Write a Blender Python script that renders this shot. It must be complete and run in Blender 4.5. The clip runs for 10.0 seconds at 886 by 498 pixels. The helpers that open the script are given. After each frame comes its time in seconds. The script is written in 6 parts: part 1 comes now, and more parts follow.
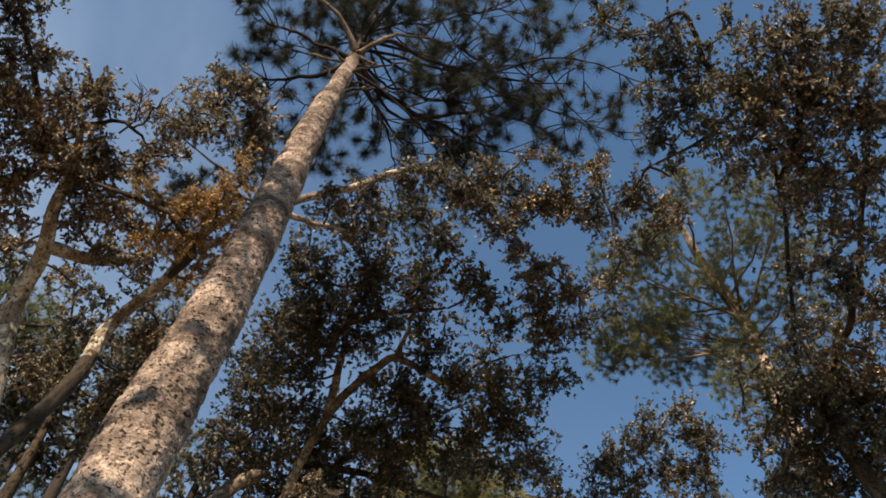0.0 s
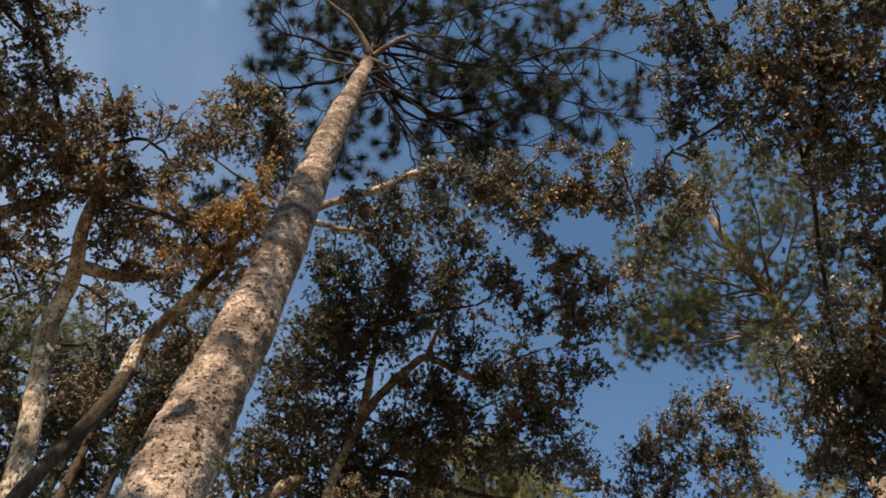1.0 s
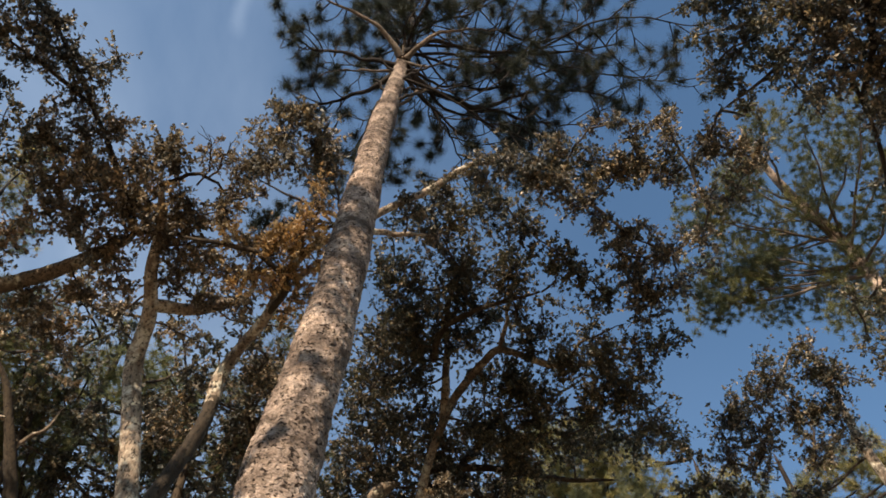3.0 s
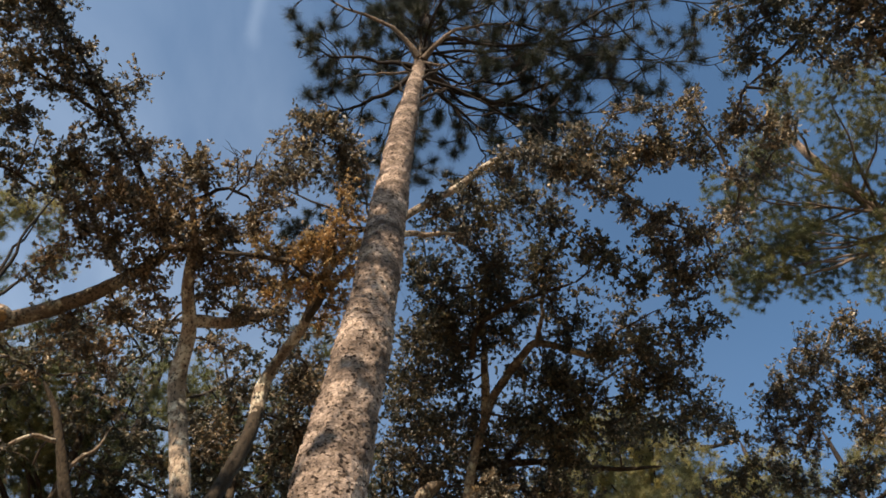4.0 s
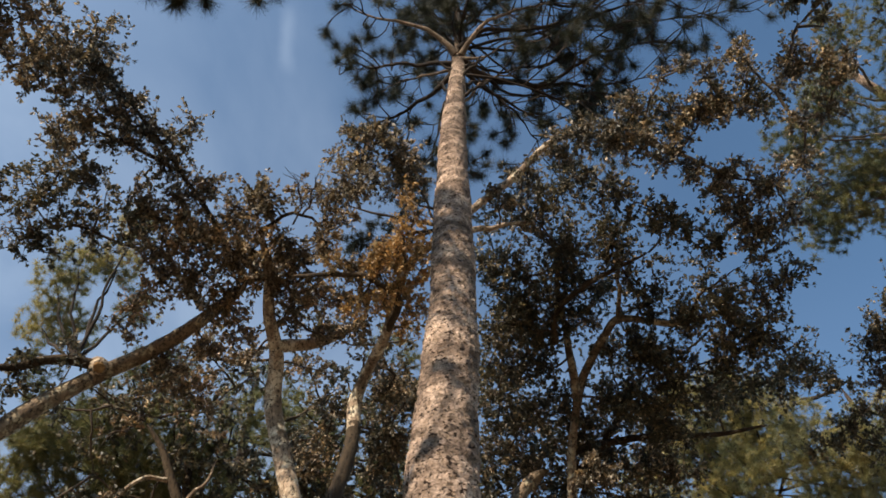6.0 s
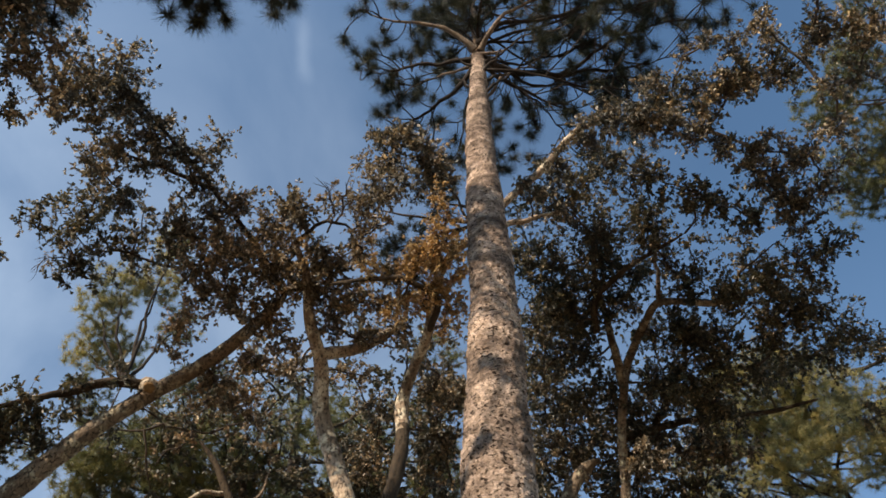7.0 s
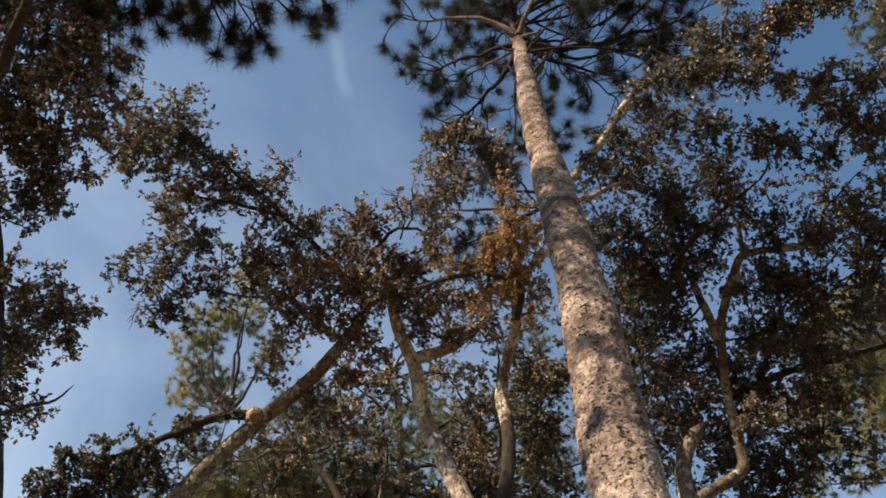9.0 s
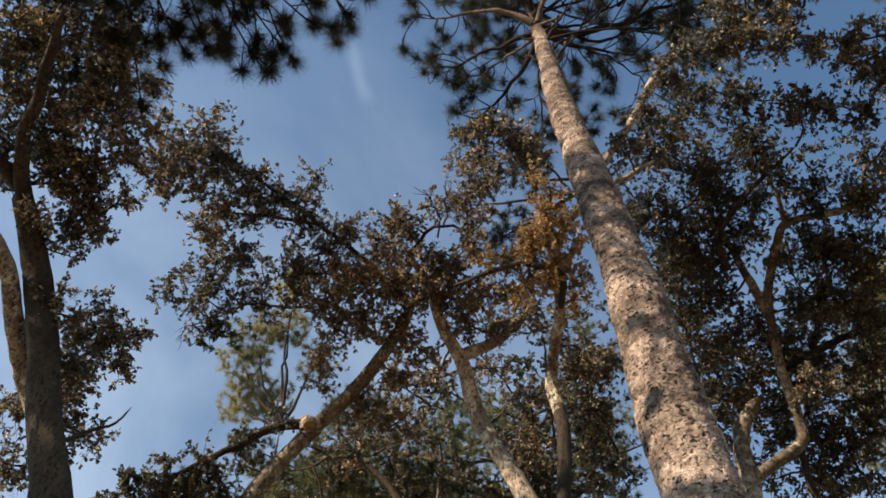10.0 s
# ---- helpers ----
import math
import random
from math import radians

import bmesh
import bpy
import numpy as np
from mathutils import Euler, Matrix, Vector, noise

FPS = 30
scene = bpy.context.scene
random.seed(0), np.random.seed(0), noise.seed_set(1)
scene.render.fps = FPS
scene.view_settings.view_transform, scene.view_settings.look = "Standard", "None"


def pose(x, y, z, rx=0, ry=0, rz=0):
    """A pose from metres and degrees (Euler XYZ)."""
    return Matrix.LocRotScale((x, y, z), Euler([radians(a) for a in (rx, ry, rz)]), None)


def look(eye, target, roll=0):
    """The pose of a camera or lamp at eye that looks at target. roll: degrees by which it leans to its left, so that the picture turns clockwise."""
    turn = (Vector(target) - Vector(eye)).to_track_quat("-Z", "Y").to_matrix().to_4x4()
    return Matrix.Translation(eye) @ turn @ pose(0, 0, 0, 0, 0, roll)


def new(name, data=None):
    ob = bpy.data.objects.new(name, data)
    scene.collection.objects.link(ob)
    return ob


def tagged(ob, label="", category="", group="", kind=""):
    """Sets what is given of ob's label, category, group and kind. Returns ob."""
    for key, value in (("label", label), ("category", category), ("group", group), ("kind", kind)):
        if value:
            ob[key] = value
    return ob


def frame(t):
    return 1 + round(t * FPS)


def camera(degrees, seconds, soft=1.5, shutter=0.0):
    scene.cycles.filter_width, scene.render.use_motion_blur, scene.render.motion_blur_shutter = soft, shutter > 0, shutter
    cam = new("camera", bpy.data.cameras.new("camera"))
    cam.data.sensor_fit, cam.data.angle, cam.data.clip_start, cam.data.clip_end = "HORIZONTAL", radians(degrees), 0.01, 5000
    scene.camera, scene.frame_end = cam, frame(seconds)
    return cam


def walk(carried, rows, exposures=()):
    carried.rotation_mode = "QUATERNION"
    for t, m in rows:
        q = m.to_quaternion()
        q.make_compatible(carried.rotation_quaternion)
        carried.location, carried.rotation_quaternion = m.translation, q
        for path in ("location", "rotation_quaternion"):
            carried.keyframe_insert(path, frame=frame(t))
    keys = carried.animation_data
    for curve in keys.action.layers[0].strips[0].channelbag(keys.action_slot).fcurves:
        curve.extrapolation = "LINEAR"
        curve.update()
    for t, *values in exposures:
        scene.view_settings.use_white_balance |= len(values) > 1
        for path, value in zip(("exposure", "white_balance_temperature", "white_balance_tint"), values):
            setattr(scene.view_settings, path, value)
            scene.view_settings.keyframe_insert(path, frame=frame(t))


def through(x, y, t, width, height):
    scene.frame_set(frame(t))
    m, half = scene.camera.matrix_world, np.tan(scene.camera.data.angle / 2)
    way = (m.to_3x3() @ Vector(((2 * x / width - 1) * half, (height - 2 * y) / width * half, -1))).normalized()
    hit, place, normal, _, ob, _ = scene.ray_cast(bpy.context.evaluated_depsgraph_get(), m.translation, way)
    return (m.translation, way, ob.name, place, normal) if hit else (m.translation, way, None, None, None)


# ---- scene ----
# A forest seen from its floor: the camera turns on the spot and looks steeply up.
cam = camera(58, 10.0, soft=1.7)
ROWS = [
    (0.0, 0.147, 0.041, 1.589, 151.72, 1.59, -17.61),
    (0.5, 0.136, 0.038, 1.592, 151.66, 1.63, -15.94),
    (1.0, 0.125, 0.035, 1.594, 151.63, 1.66, -13.94),
    (1.5, 0.112, 0.031, 1.596, 151.56, 1.70, -11.77),
    (2.0, 0.099, 0.027, 1.598, 151.49, 1.79, -9.84),
    (2.5, 0.085, 0.023, 1.599, 151.45, 1.87, -7.49),
    (4.0, 0.037, 0.010, 1.601, 151.39, 1.99, -0.82),
    (4.5, 0.019, 0.005, 1.601, 151.37, 2.08, 1.55),
    (5.0, 0.000, 0.000, 1.600, 151.36, 2.18, 3.98),
    (5.5, -0.020, -0.005, 1.599, 151.38, 2.24, 6.41),
    (6.0, -0.040, -0.011, 1.597, 151.40, 2.29, 8.98),
    (7.5, -0.106, -0.029, 1.589, 151.47, 2.51, 16.30),
    (8.0, -0.130, -0.036, 1.586, 151.48, 2.62, 18.91),
    (8.5, -0.154, -0.043, 1.581, 151.53, 2.74, 21.95),
    (9.0, -0.179, -0.050, 1.576, 151.56, 2.73, 24.41),
    (9.5, -0.205, -0.058, 1.571, 151.60, 2.83, 27.15),
    (10.0, -0.232, -0.066, 1.565, 151.65, 2.94, 29.84),
]
walk(cam, [(t, pose(x, y, z, rx, ry, rz)) for t, x, y, z, rx, ry, rz in ROWS], exposures=[(0.0, 0.63, 6950, 10), (4.5, 0.68, 6950, 10), (10.0, 0.66, 6950, 10)])

# ---- sky and sun ----
SUN_AZIMUTH, SUN_HEIGHT = 205.0, 29.0      # degrees clockwise from +y, and above the horizon
world = bpy.data.worlds.new("sky")
scene.world = world
world.use_nodes = True
wn, wl = world.node_tree.nodes, world.node_tree.links
wn.clear()
sky = wn.new("ShaderNodeTexSky")
sky.sky_type, sky.sun_disc = "NISHITA", False
sky.sun_elevation, sky.sun_rotation = radians(SUN_HEIGHT), radians(SUN_AZIMUTH)
sky.air_density, sky.dust_density, sky.ozone_density = 0.95, 0.0, 1.0
way = wn.new("ShaderNodeTexCoord")
stretch = wn.new("ShaderNodeMapping")
stretch.inputs["Scale"].default_value = (1.6, 1.1, 1.3)
stretch.inputs["Rotation"].default_value = (0.2, 0.5, 0.6)
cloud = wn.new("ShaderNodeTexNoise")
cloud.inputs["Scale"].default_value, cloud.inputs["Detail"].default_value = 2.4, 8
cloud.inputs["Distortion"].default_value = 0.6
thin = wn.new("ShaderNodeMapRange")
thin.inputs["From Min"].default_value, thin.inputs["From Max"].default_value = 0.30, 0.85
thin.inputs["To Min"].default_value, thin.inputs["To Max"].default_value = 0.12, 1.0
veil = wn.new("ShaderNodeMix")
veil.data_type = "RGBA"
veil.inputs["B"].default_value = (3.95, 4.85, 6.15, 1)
air = wn.new("ShaderNodeBackground")
air.inputs["Strength"].default_value = 0.135
wl.new(way.outputs["Generated"], stretch.inputs["Vector"])
wl.new(stretch.outputs["Vector"], cloud.inputs["Vector"])
wl.new(cloud.outputs["Fac"], thin.inputs["Value"])
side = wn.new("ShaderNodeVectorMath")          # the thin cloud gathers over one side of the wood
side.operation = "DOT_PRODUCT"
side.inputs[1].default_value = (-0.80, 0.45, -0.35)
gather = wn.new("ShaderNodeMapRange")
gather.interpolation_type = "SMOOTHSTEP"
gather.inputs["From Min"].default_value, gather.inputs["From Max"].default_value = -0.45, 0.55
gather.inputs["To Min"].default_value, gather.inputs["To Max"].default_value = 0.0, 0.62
wisp = wn.new("ShaderNodeVectorMath")          # one thin streak of high cloud
wisp.operation = "DOT_PRODUCT"
wisp.inputs[1].default_value = (0.942, 0.325, 0.0846)
across = wn.new("ShaderNodeMath")
across.operation = "ABSOLUTE"
thread = wn.new("ShaderNodeMapRange")
thread.interpolation_type = "SMOOTHSTEP"
thread.inputs["From Min"].default_value, thread.inputs["From Max"].default_value = 0.014, 0.0
along = wn.new("ShaderNodeVectorMath")
along.operation = "DOT_PRODUCT"
along.inputs[1].default_value = (-0.1628, 0.2231, 0.9611)
ends = wn.new("ShaderNodeMapRange")
ends.interpolation_type = "SMOOTHSTEP"
ends.inputs["From Min"].default_value, ends.inputs["From Max"].default_value = 0.9990, 0.9999
ends.inputs["To Max"].default_value = 0.17
streak = wn.new("ShaderNodeMath")
streak.operation = "MULTIPLY"
cover = wn.new("ShaderNodeMath")
cover.operation = "MULTIPLY_ADD"
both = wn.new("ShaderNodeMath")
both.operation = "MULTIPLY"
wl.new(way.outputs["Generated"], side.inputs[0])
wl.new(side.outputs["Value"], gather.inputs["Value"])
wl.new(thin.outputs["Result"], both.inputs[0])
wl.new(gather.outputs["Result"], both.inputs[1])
swirl = wn.new("ShaderNodeVectorMath")
swirl.operation = "MULTIPLY_ADD"
swirl.inputs[1].default_value = (0.03, 0.03, 0.03)
level = wn.new("ShaderNodeVectorMath")
level.operation = "NORMALIZE"
curl = wn.new("ShaderNodeTexNoise")
curl.inputs["Scale"].default_value, curl.inputs["Detail"].default_value = 11, 6
wl.new(way.outputs["Generated"], curl.inputs["Vector"])
wl.new(curl.outputs["Color"], swirl.inputs[0])
wl.new(way.outputs["Generated"], swirl.inputs[2])
wl.new(swirl.outputs["Vector"], level.inputs[0])
wl.new(level.outputs["Vector"], wisp.inputs[0])
wl.new(level.outputs["Vector"], along.inputs[0])
wl.new(wisp.outputs["Value"], across.inputs[0])
wl.new(across.outputs["Value"], thread.inputs["Value"])
wl.new(along.outputs["Value"], ends.inputs["Value"])
wl.new(thread.outputs["Result"], streak.inputs[0])
wl.new(ends.outputs["Result"], streak.inputs[1])
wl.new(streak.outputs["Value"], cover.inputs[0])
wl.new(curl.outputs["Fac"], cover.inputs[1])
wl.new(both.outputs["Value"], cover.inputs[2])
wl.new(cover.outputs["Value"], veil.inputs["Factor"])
deep = wn.new("ShaderNodeMix")                 # clear dry air: less red in the blue
deep.data_type, deep.blend_type = "RGBA", "MULTIPLY"
deep.inputs["Factor"].default_value, deep.inputs["B"].default_value = 1.0, (0.69, 0.87, 0.95, 1)
wl.new(sky.outputs["Color"], deep.inputs["A"])
wl.new(deep.outputs["Result"], veil.inputs["A"])
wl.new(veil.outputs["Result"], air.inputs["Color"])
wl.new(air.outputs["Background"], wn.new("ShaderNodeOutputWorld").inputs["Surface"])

sun = new("sun", bpy.data.lights.new("sun", "SUN"))
sun.data.energy, sun.data.angle, sun.data.color = 4.9, radians(0.55), (1.0, 0.86, 0.69)
az, el = radians(SUN_AZIMUTH), radians(SUN_HEIGHT)
to_sun = Vector((math.sin(az) * math.cos(el), math.cos(az) * math.cos(el), math.sin(el)))
sun.matrix_world = look(to_sun * 60, (0, 0, 0))


# ---- materials ----
def graph(name):
    mat = bpy.data.materials.new(name)
    mat.use_nodes = True
    n = mat.node_tree.nodes
    return mat, n, mat.node_tree.links, n["Principled BSDF"], n["Material Output"]


def ramp(n, stops):
    r = n.new("ShaderNodeValToRGB")
    while len(r.color_ramp.elements) < len(stops):
        r.color_ramp.elements.new(0.5)
    for e, (p, c) in zip(r.color_ramp.elements, stops):
        e.position, e.color = p, (*c, 1)
    return r


def noise_node(n, l, scale, detail=5, vector=None, rough=0.6):
    t = n.new("ShaderNodeTexNoise")
    t.inputs["Scale"].default_value, t.inputs["Detail"].default_value = scale, detail
    t.inputs["Roughness"].default_value = rough
    if vector:
        l.new(vector, t.inputs["Vector"])
    return t


def mixed(n, l, kind, fac, a, b):
    m = n.new("ShaderNodeMix")
    m.data_type, m.blend_type = "RGBA", kind
    for socket, value in (("Factor", fac), ("A", a), ("B", b)):
        if isinstance(value, bpy.types.NodeSocket):
            l.new(value, m.inputs[socket])
        elif socket == "Factor":
            m.inputs[socket].default_value = value
        else:
            m.inputs[socket].default_value = (*value, 1)
    return m.outputs["Result"]


def bark(name, pale, mid, dark, cell, stretch_z, lichen=None, lichen_amount=0.5, bump=0.012, rings=0.0, crack_width=0.24, blotch=0.0):
    """Plated bark: pale plates, dark cracks and pits, stains, and lichen in patches."""
    mat, n, l, p, out = graph(name)
    co = n.new("ShaderNodeTexCoord").outputs["Object"]
    mp = n.new("ShaderNodeMapping")
    mp.inputs["Scale"].default_value = (1, 1, stretch_z)
    l.new(co, mp.inputs["Vector"])
    warp = noise_node(n, l, cell * 1.3, 3, mp.outputs["Vector"])
    add = n.new("ShaderNodeVectorMath")
    add.operation = "MULTIPLY_ADD"
    add.inputs[1].default_value = (0.6 / cell,) * 3
    l.new(warp.outputs["Color"], add.inputs[0])
    l.new(mp.outputs["Vector"], add.inputs[2])
    plates = n.new("ShaderNodeTexVoronoi")
    plates.feature = "DISTANCE_TO_EDGE"
    plates.inputs["Scale"].default_value = cell
    l.new(add.outputs["Vector"], plates.inputs["Vector"])
    tint = n.new("ShaderNodeTexVoronoi")
    tint.inputs["Scale"].default_value = cell
    l.new(add.outputs["Vector"], tint.inputs["Vector"])
    grey = n.new("ShaderNodeRGBToBW")
    l.new(tint.outputs["Color"], grey.inputs["Color"])
    grain = noise_node(n, l, cell * 6, 6, mp.outputs["Vector"])
    stain = noise_node(n, l, 2.2, 5, mp.outputs["Vector"])
    colour = mixed(n, l, "MIX", grey.outputs["Val"], pale, mid)
    sr = ramp(n, [(0.36, (0.42, 0.40, 0.385)), (0.60, (1.08, 1.04, 1.0))])
    l.new(stain.outputs["Fac"], sr.inputs["Fac"])
    colour = mixed(n, l, "MULTIPLY", 1.0, colour, sr.outputs["Color"])
    if rings:
        flat = n.new("ShaderNodeMapping")
        flat.inputs["Scale"].default_value = (0.5, 0.5, 4.2)
        l.new(co, flat.inputs["Vector"])
        rr = ramp(n, [(0.42, (0.42, 0.39, 0.37)), (0.55, (1.08, 1.06, 1.03))])
        l.new(noise_node(n, l, 1.0, 4, flat.outputs["Vector"]).outputs["Fac"], rr.inputs["Fac"])
        colour = mixed(n, l, "MULTIPLY", rings, colour, rr.outputs["Color"])
    gr = ramp(n, [(0.3, (0.62, 0.6, 0.58)), (0.6, (1.1, 1.1, 1.1))])
    l.new(grain.outputs["Fac"], gr.inputs["Fac"])
    colour = mixed(n, l, "MULTIPLY", 0.8, colour, gr.outputs["Color"])
    if blotch:
        lay = n.new("ShaderNodeMapping")
        lay.inputs["Scale"].default_value = (1, 1, 1.9)
        l.new(add.outputs["Vector"], lay.inputs["Vector"])
        pr = ramp(n, [(0.575, (1, 1, 1)), (0.615, (0.10, 0.08, 0.07))])      # dark slots between the flakes, crevice shade put into the colour too
        l.new(noise_node(n, l, cell * 0.75, 3, lay.outputs["Vector"], 0.5).outputs["Fac"], pr.inputs["Fac"])
        colour = mixed(n, l, "MULTIPLY", blotch, colour, pr.outputs["Color"])
        fr = ramp(n, [(0.40, (0.72, 0.70, 0.68)), (0.52, (1, 1, 1)), (0.64, (1.35, 1.33, 1.3))])      # pale flakes
        l.new(noise_node(n, l, cell * 1.3, 4, lay.outputs["Vector"], 0.7).outputs["Fac"], fr.inputs["Fac"])
        colour = mixed(n, l, "MULTIPLY", blotch, colour, fr.outputs["Color"])
        br = ramp(n, [(0.38, (0.50, 0.47, 0.45)), (0.60, (1.16, 1.13, 1.1))])
        l.new(noise_node(n, l, 8.0, 5, mp.outputs["Vector"], 0.65).outputs["Fac"], br.inputs["Fac"])
        colour = mixed(n, l, "MULTIPLY", blotch, colour, br.outputs["Color"])
    if lichen:
        lr = ramp(n, [(0.56 - 0.12 * lichen_amount, (0, 0, 0)), (0.66 - 0.1 * lichen_amount, (1, 1, 1))])
        l.new(noise_node(n, l, 5.5, 7, co, 0.65).outputs["Fac"], lr.inputs["Fac"])
        colour = mixed(n, l, "MIX", lr.outputs["Color"], colour, lichen)
    # Cracks are dark themselves, and their colour adds shade the bump barely gives.
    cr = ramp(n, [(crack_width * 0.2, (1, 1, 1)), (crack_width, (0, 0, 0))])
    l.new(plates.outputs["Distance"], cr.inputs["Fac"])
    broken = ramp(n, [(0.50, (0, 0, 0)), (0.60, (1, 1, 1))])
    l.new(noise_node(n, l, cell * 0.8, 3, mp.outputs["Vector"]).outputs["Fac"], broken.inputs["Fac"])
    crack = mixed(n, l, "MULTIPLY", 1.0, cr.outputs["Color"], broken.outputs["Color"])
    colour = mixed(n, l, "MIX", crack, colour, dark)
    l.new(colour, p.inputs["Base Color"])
    p.inputs["Roughness"].default_value = 0.9
    p.inputs["Specular IOR Level"].default_value = 0.2
    b1 = n.new("ShaderNodeBump")
    b1.inputs["Strength"].default_value, b1.inputs["Distance"].default_value = 0.9, bump
    b1.invert = True
    l.new(crack, b1.inputs["Height"])
    b2 = n.new("ShaderNodeBump")
    b2.inputs["Strength"].default_value, b2.inputs["Distance"].default_value = 0.6, bump * 0.6
    l.new(grain.outputs["Fac"], b2.inputs["Height"])
    l.new(b1.outputs["Normal"], b2.inputs["Normal"])
    l.new(b2.outputs["Normal"], p.inputs["Normal"])
    return mat


def leafage(name, stops, rough=0.52, through=0.32, gloss=0.55):
    """Leaves or needles: each its own shade, a little light through the blade."""
    mat, n, l, p, out = graph(name)
    isle = n.new("ShaderNodeNewGeometry").outputs["Random Per Island"]
    r = ramp(n, stops)
    l.new(isle, r.inputs["Fac"])
    co = n.new("ShaderNodeTexCoord").outputs["Object"]
    # Broad patches of cool shade and warm sun, painted into the leaf colour.
    sun_shade = ramp(n, [(0.36, (0.54, 0.61, 0.70)), (0.64, (1.28, 1.14, 0.95))])
    l.new(noise_node(n, l, 1.3, 3, co).outputs["Fac"], sun_shade.inputs["Fac"])
    fine = ramp(n, [(0.3, (0.75, 0.75, 0.75)), (0.7, (1.2, 1.2, 1.2))])
    l.new(noise_node(n, l, 45, 3, co).outputs["Fac"], fine.inputs["Fac"])
    colour = mixed(n, l, "MULTIPLY", 1.0, r.outputs["Color"], sun_shade.outputs["Color"])
    colour = mixed(n, l, "MULTIPLY", 0.8, colour, fine.outputs["Color"])
    l.new(colour, p.inputs["Base Color"])
    p.inputs["Roughness"].default_value = rough
    p.inputs["Specular IOR Level"].default_value = gloss
    tr = n.new("ShaderNodeBsdfTranslucent")
    l.new(mixed(n, l, "MULTIPLY", 1.0, colour, (1.15, 1.1, 0.85)), tr.inputs["Color"])
    mx = n.new("ShaderNodeMixShader")
    mx.inputs["Fac"].default_value = through
    l.new(p.outputs["BSDF"], mx.inputs[1])
    l.new(tr.outputs["BSDF"], mx.inputs[2])
    l.new(mx.outputs["Shader"], out.inputs["Surface"])
    return mat


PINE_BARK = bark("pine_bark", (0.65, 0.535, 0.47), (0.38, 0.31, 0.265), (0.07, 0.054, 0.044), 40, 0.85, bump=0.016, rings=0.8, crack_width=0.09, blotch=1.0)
# Limb bark in two tones: a shaded one and a sunlit pale copy.
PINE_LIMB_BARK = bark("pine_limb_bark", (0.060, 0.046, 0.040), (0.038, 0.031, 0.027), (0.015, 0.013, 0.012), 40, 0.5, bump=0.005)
PINE_LIMB_PALE_LIT = bark("pine_limb_pale_lit_bark", (0.33, 0.255, 0.20), (0.20, 0.155, 0.125), (0.05, 0.04, 0.032), 40, 0.5, bump=0.005)
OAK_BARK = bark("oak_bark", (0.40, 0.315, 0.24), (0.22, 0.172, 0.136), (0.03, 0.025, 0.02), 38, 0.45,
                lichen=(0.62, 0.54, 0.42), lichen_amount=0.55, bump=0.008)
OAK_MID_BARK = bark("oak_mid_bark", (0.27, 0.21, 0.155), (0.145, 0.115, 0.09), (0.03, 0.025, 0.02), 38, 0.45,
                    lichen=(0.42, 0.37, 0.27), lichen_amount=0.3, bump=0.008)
# Dark oak bark; its depth of tone also stands in for shade.
OAK_DARK_SHADE_BARK = bark("oak_dark_shade_bark", (0.088, 0.067, 0.047), (0.052, 0.041, 0.031), (0.018, 0.014, 0.011), 38, 0.45,
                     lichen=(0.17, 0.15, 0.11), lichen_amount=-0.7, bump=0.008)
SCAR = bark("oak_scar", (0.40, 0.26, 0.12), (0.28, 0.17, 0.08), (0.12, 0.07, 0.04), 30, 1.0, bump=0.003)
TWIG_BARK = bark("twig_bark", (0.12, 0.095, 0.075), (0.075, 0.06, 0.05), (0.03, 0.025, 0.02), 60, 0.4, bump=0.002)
# Dark stops stand for shaded leaves, tan and pale stops for sun and glints.
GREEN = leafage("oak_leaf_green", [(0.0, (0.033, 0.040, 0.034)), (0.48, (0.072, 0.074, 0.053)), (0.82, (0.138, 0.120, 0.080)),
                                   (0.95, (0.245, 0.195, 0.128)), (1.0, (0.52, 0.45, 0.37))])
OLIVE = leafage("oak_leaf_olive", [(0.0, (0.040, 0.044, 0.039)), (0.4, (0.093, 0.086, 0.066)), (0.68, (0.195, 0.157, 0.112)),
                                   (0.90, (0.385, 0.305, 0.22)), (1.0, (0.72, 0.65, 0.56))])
BROWN = leafage("oak_leaf_brown", [(0.0, (0.055, 0.048, 0.036)), (0.35, (0.130, 0.103, 0.070)), (0.68, (0.270, 0.198, 0.130)),
                                   (0.90, (0.430, 0.325, 0.220)), (1.0, (0.74, 0.65, 0.54))])
DRY = leafage("dry_wisp", [(0.0, (0.12, 0.10, 0.075)), (0.6, (0.24, 0.20, 0.15)), (1.0, (0.5, 0.44, 0.36))])
RUST = leafage("oak_leaf_rust", [(0.0, (0.17, 0.115, 0.058)), (0.5, (0.38, 0.25, 0.115)), (0.88, (0.54, 0.37, 0.19)),
                                 (1.0, (0.64, 0.52, 0.38))])
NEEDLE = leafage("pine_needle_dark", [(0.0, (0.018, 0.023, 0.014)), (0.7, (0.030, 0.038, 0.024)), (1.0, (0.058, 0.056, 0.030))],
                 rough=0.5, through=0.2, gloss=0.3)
# Sunlit copy of the needles: the sun's brightness is put into the colour.
NEEDLE_LIT = leafage("pine_needle_sunlit", [(0.0, (0.19, 0.20, 0.095)), (0.6, (0.32, 0.31, 0.155)), (1.0, (0.44, 0.39, 0.22))],
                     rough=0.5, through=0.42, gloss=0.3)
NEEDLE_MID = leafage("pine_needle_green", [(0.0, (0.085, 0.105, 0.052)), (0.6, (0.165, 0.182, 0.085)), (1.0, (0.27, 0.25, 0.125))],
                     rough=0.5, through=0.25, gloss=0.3)


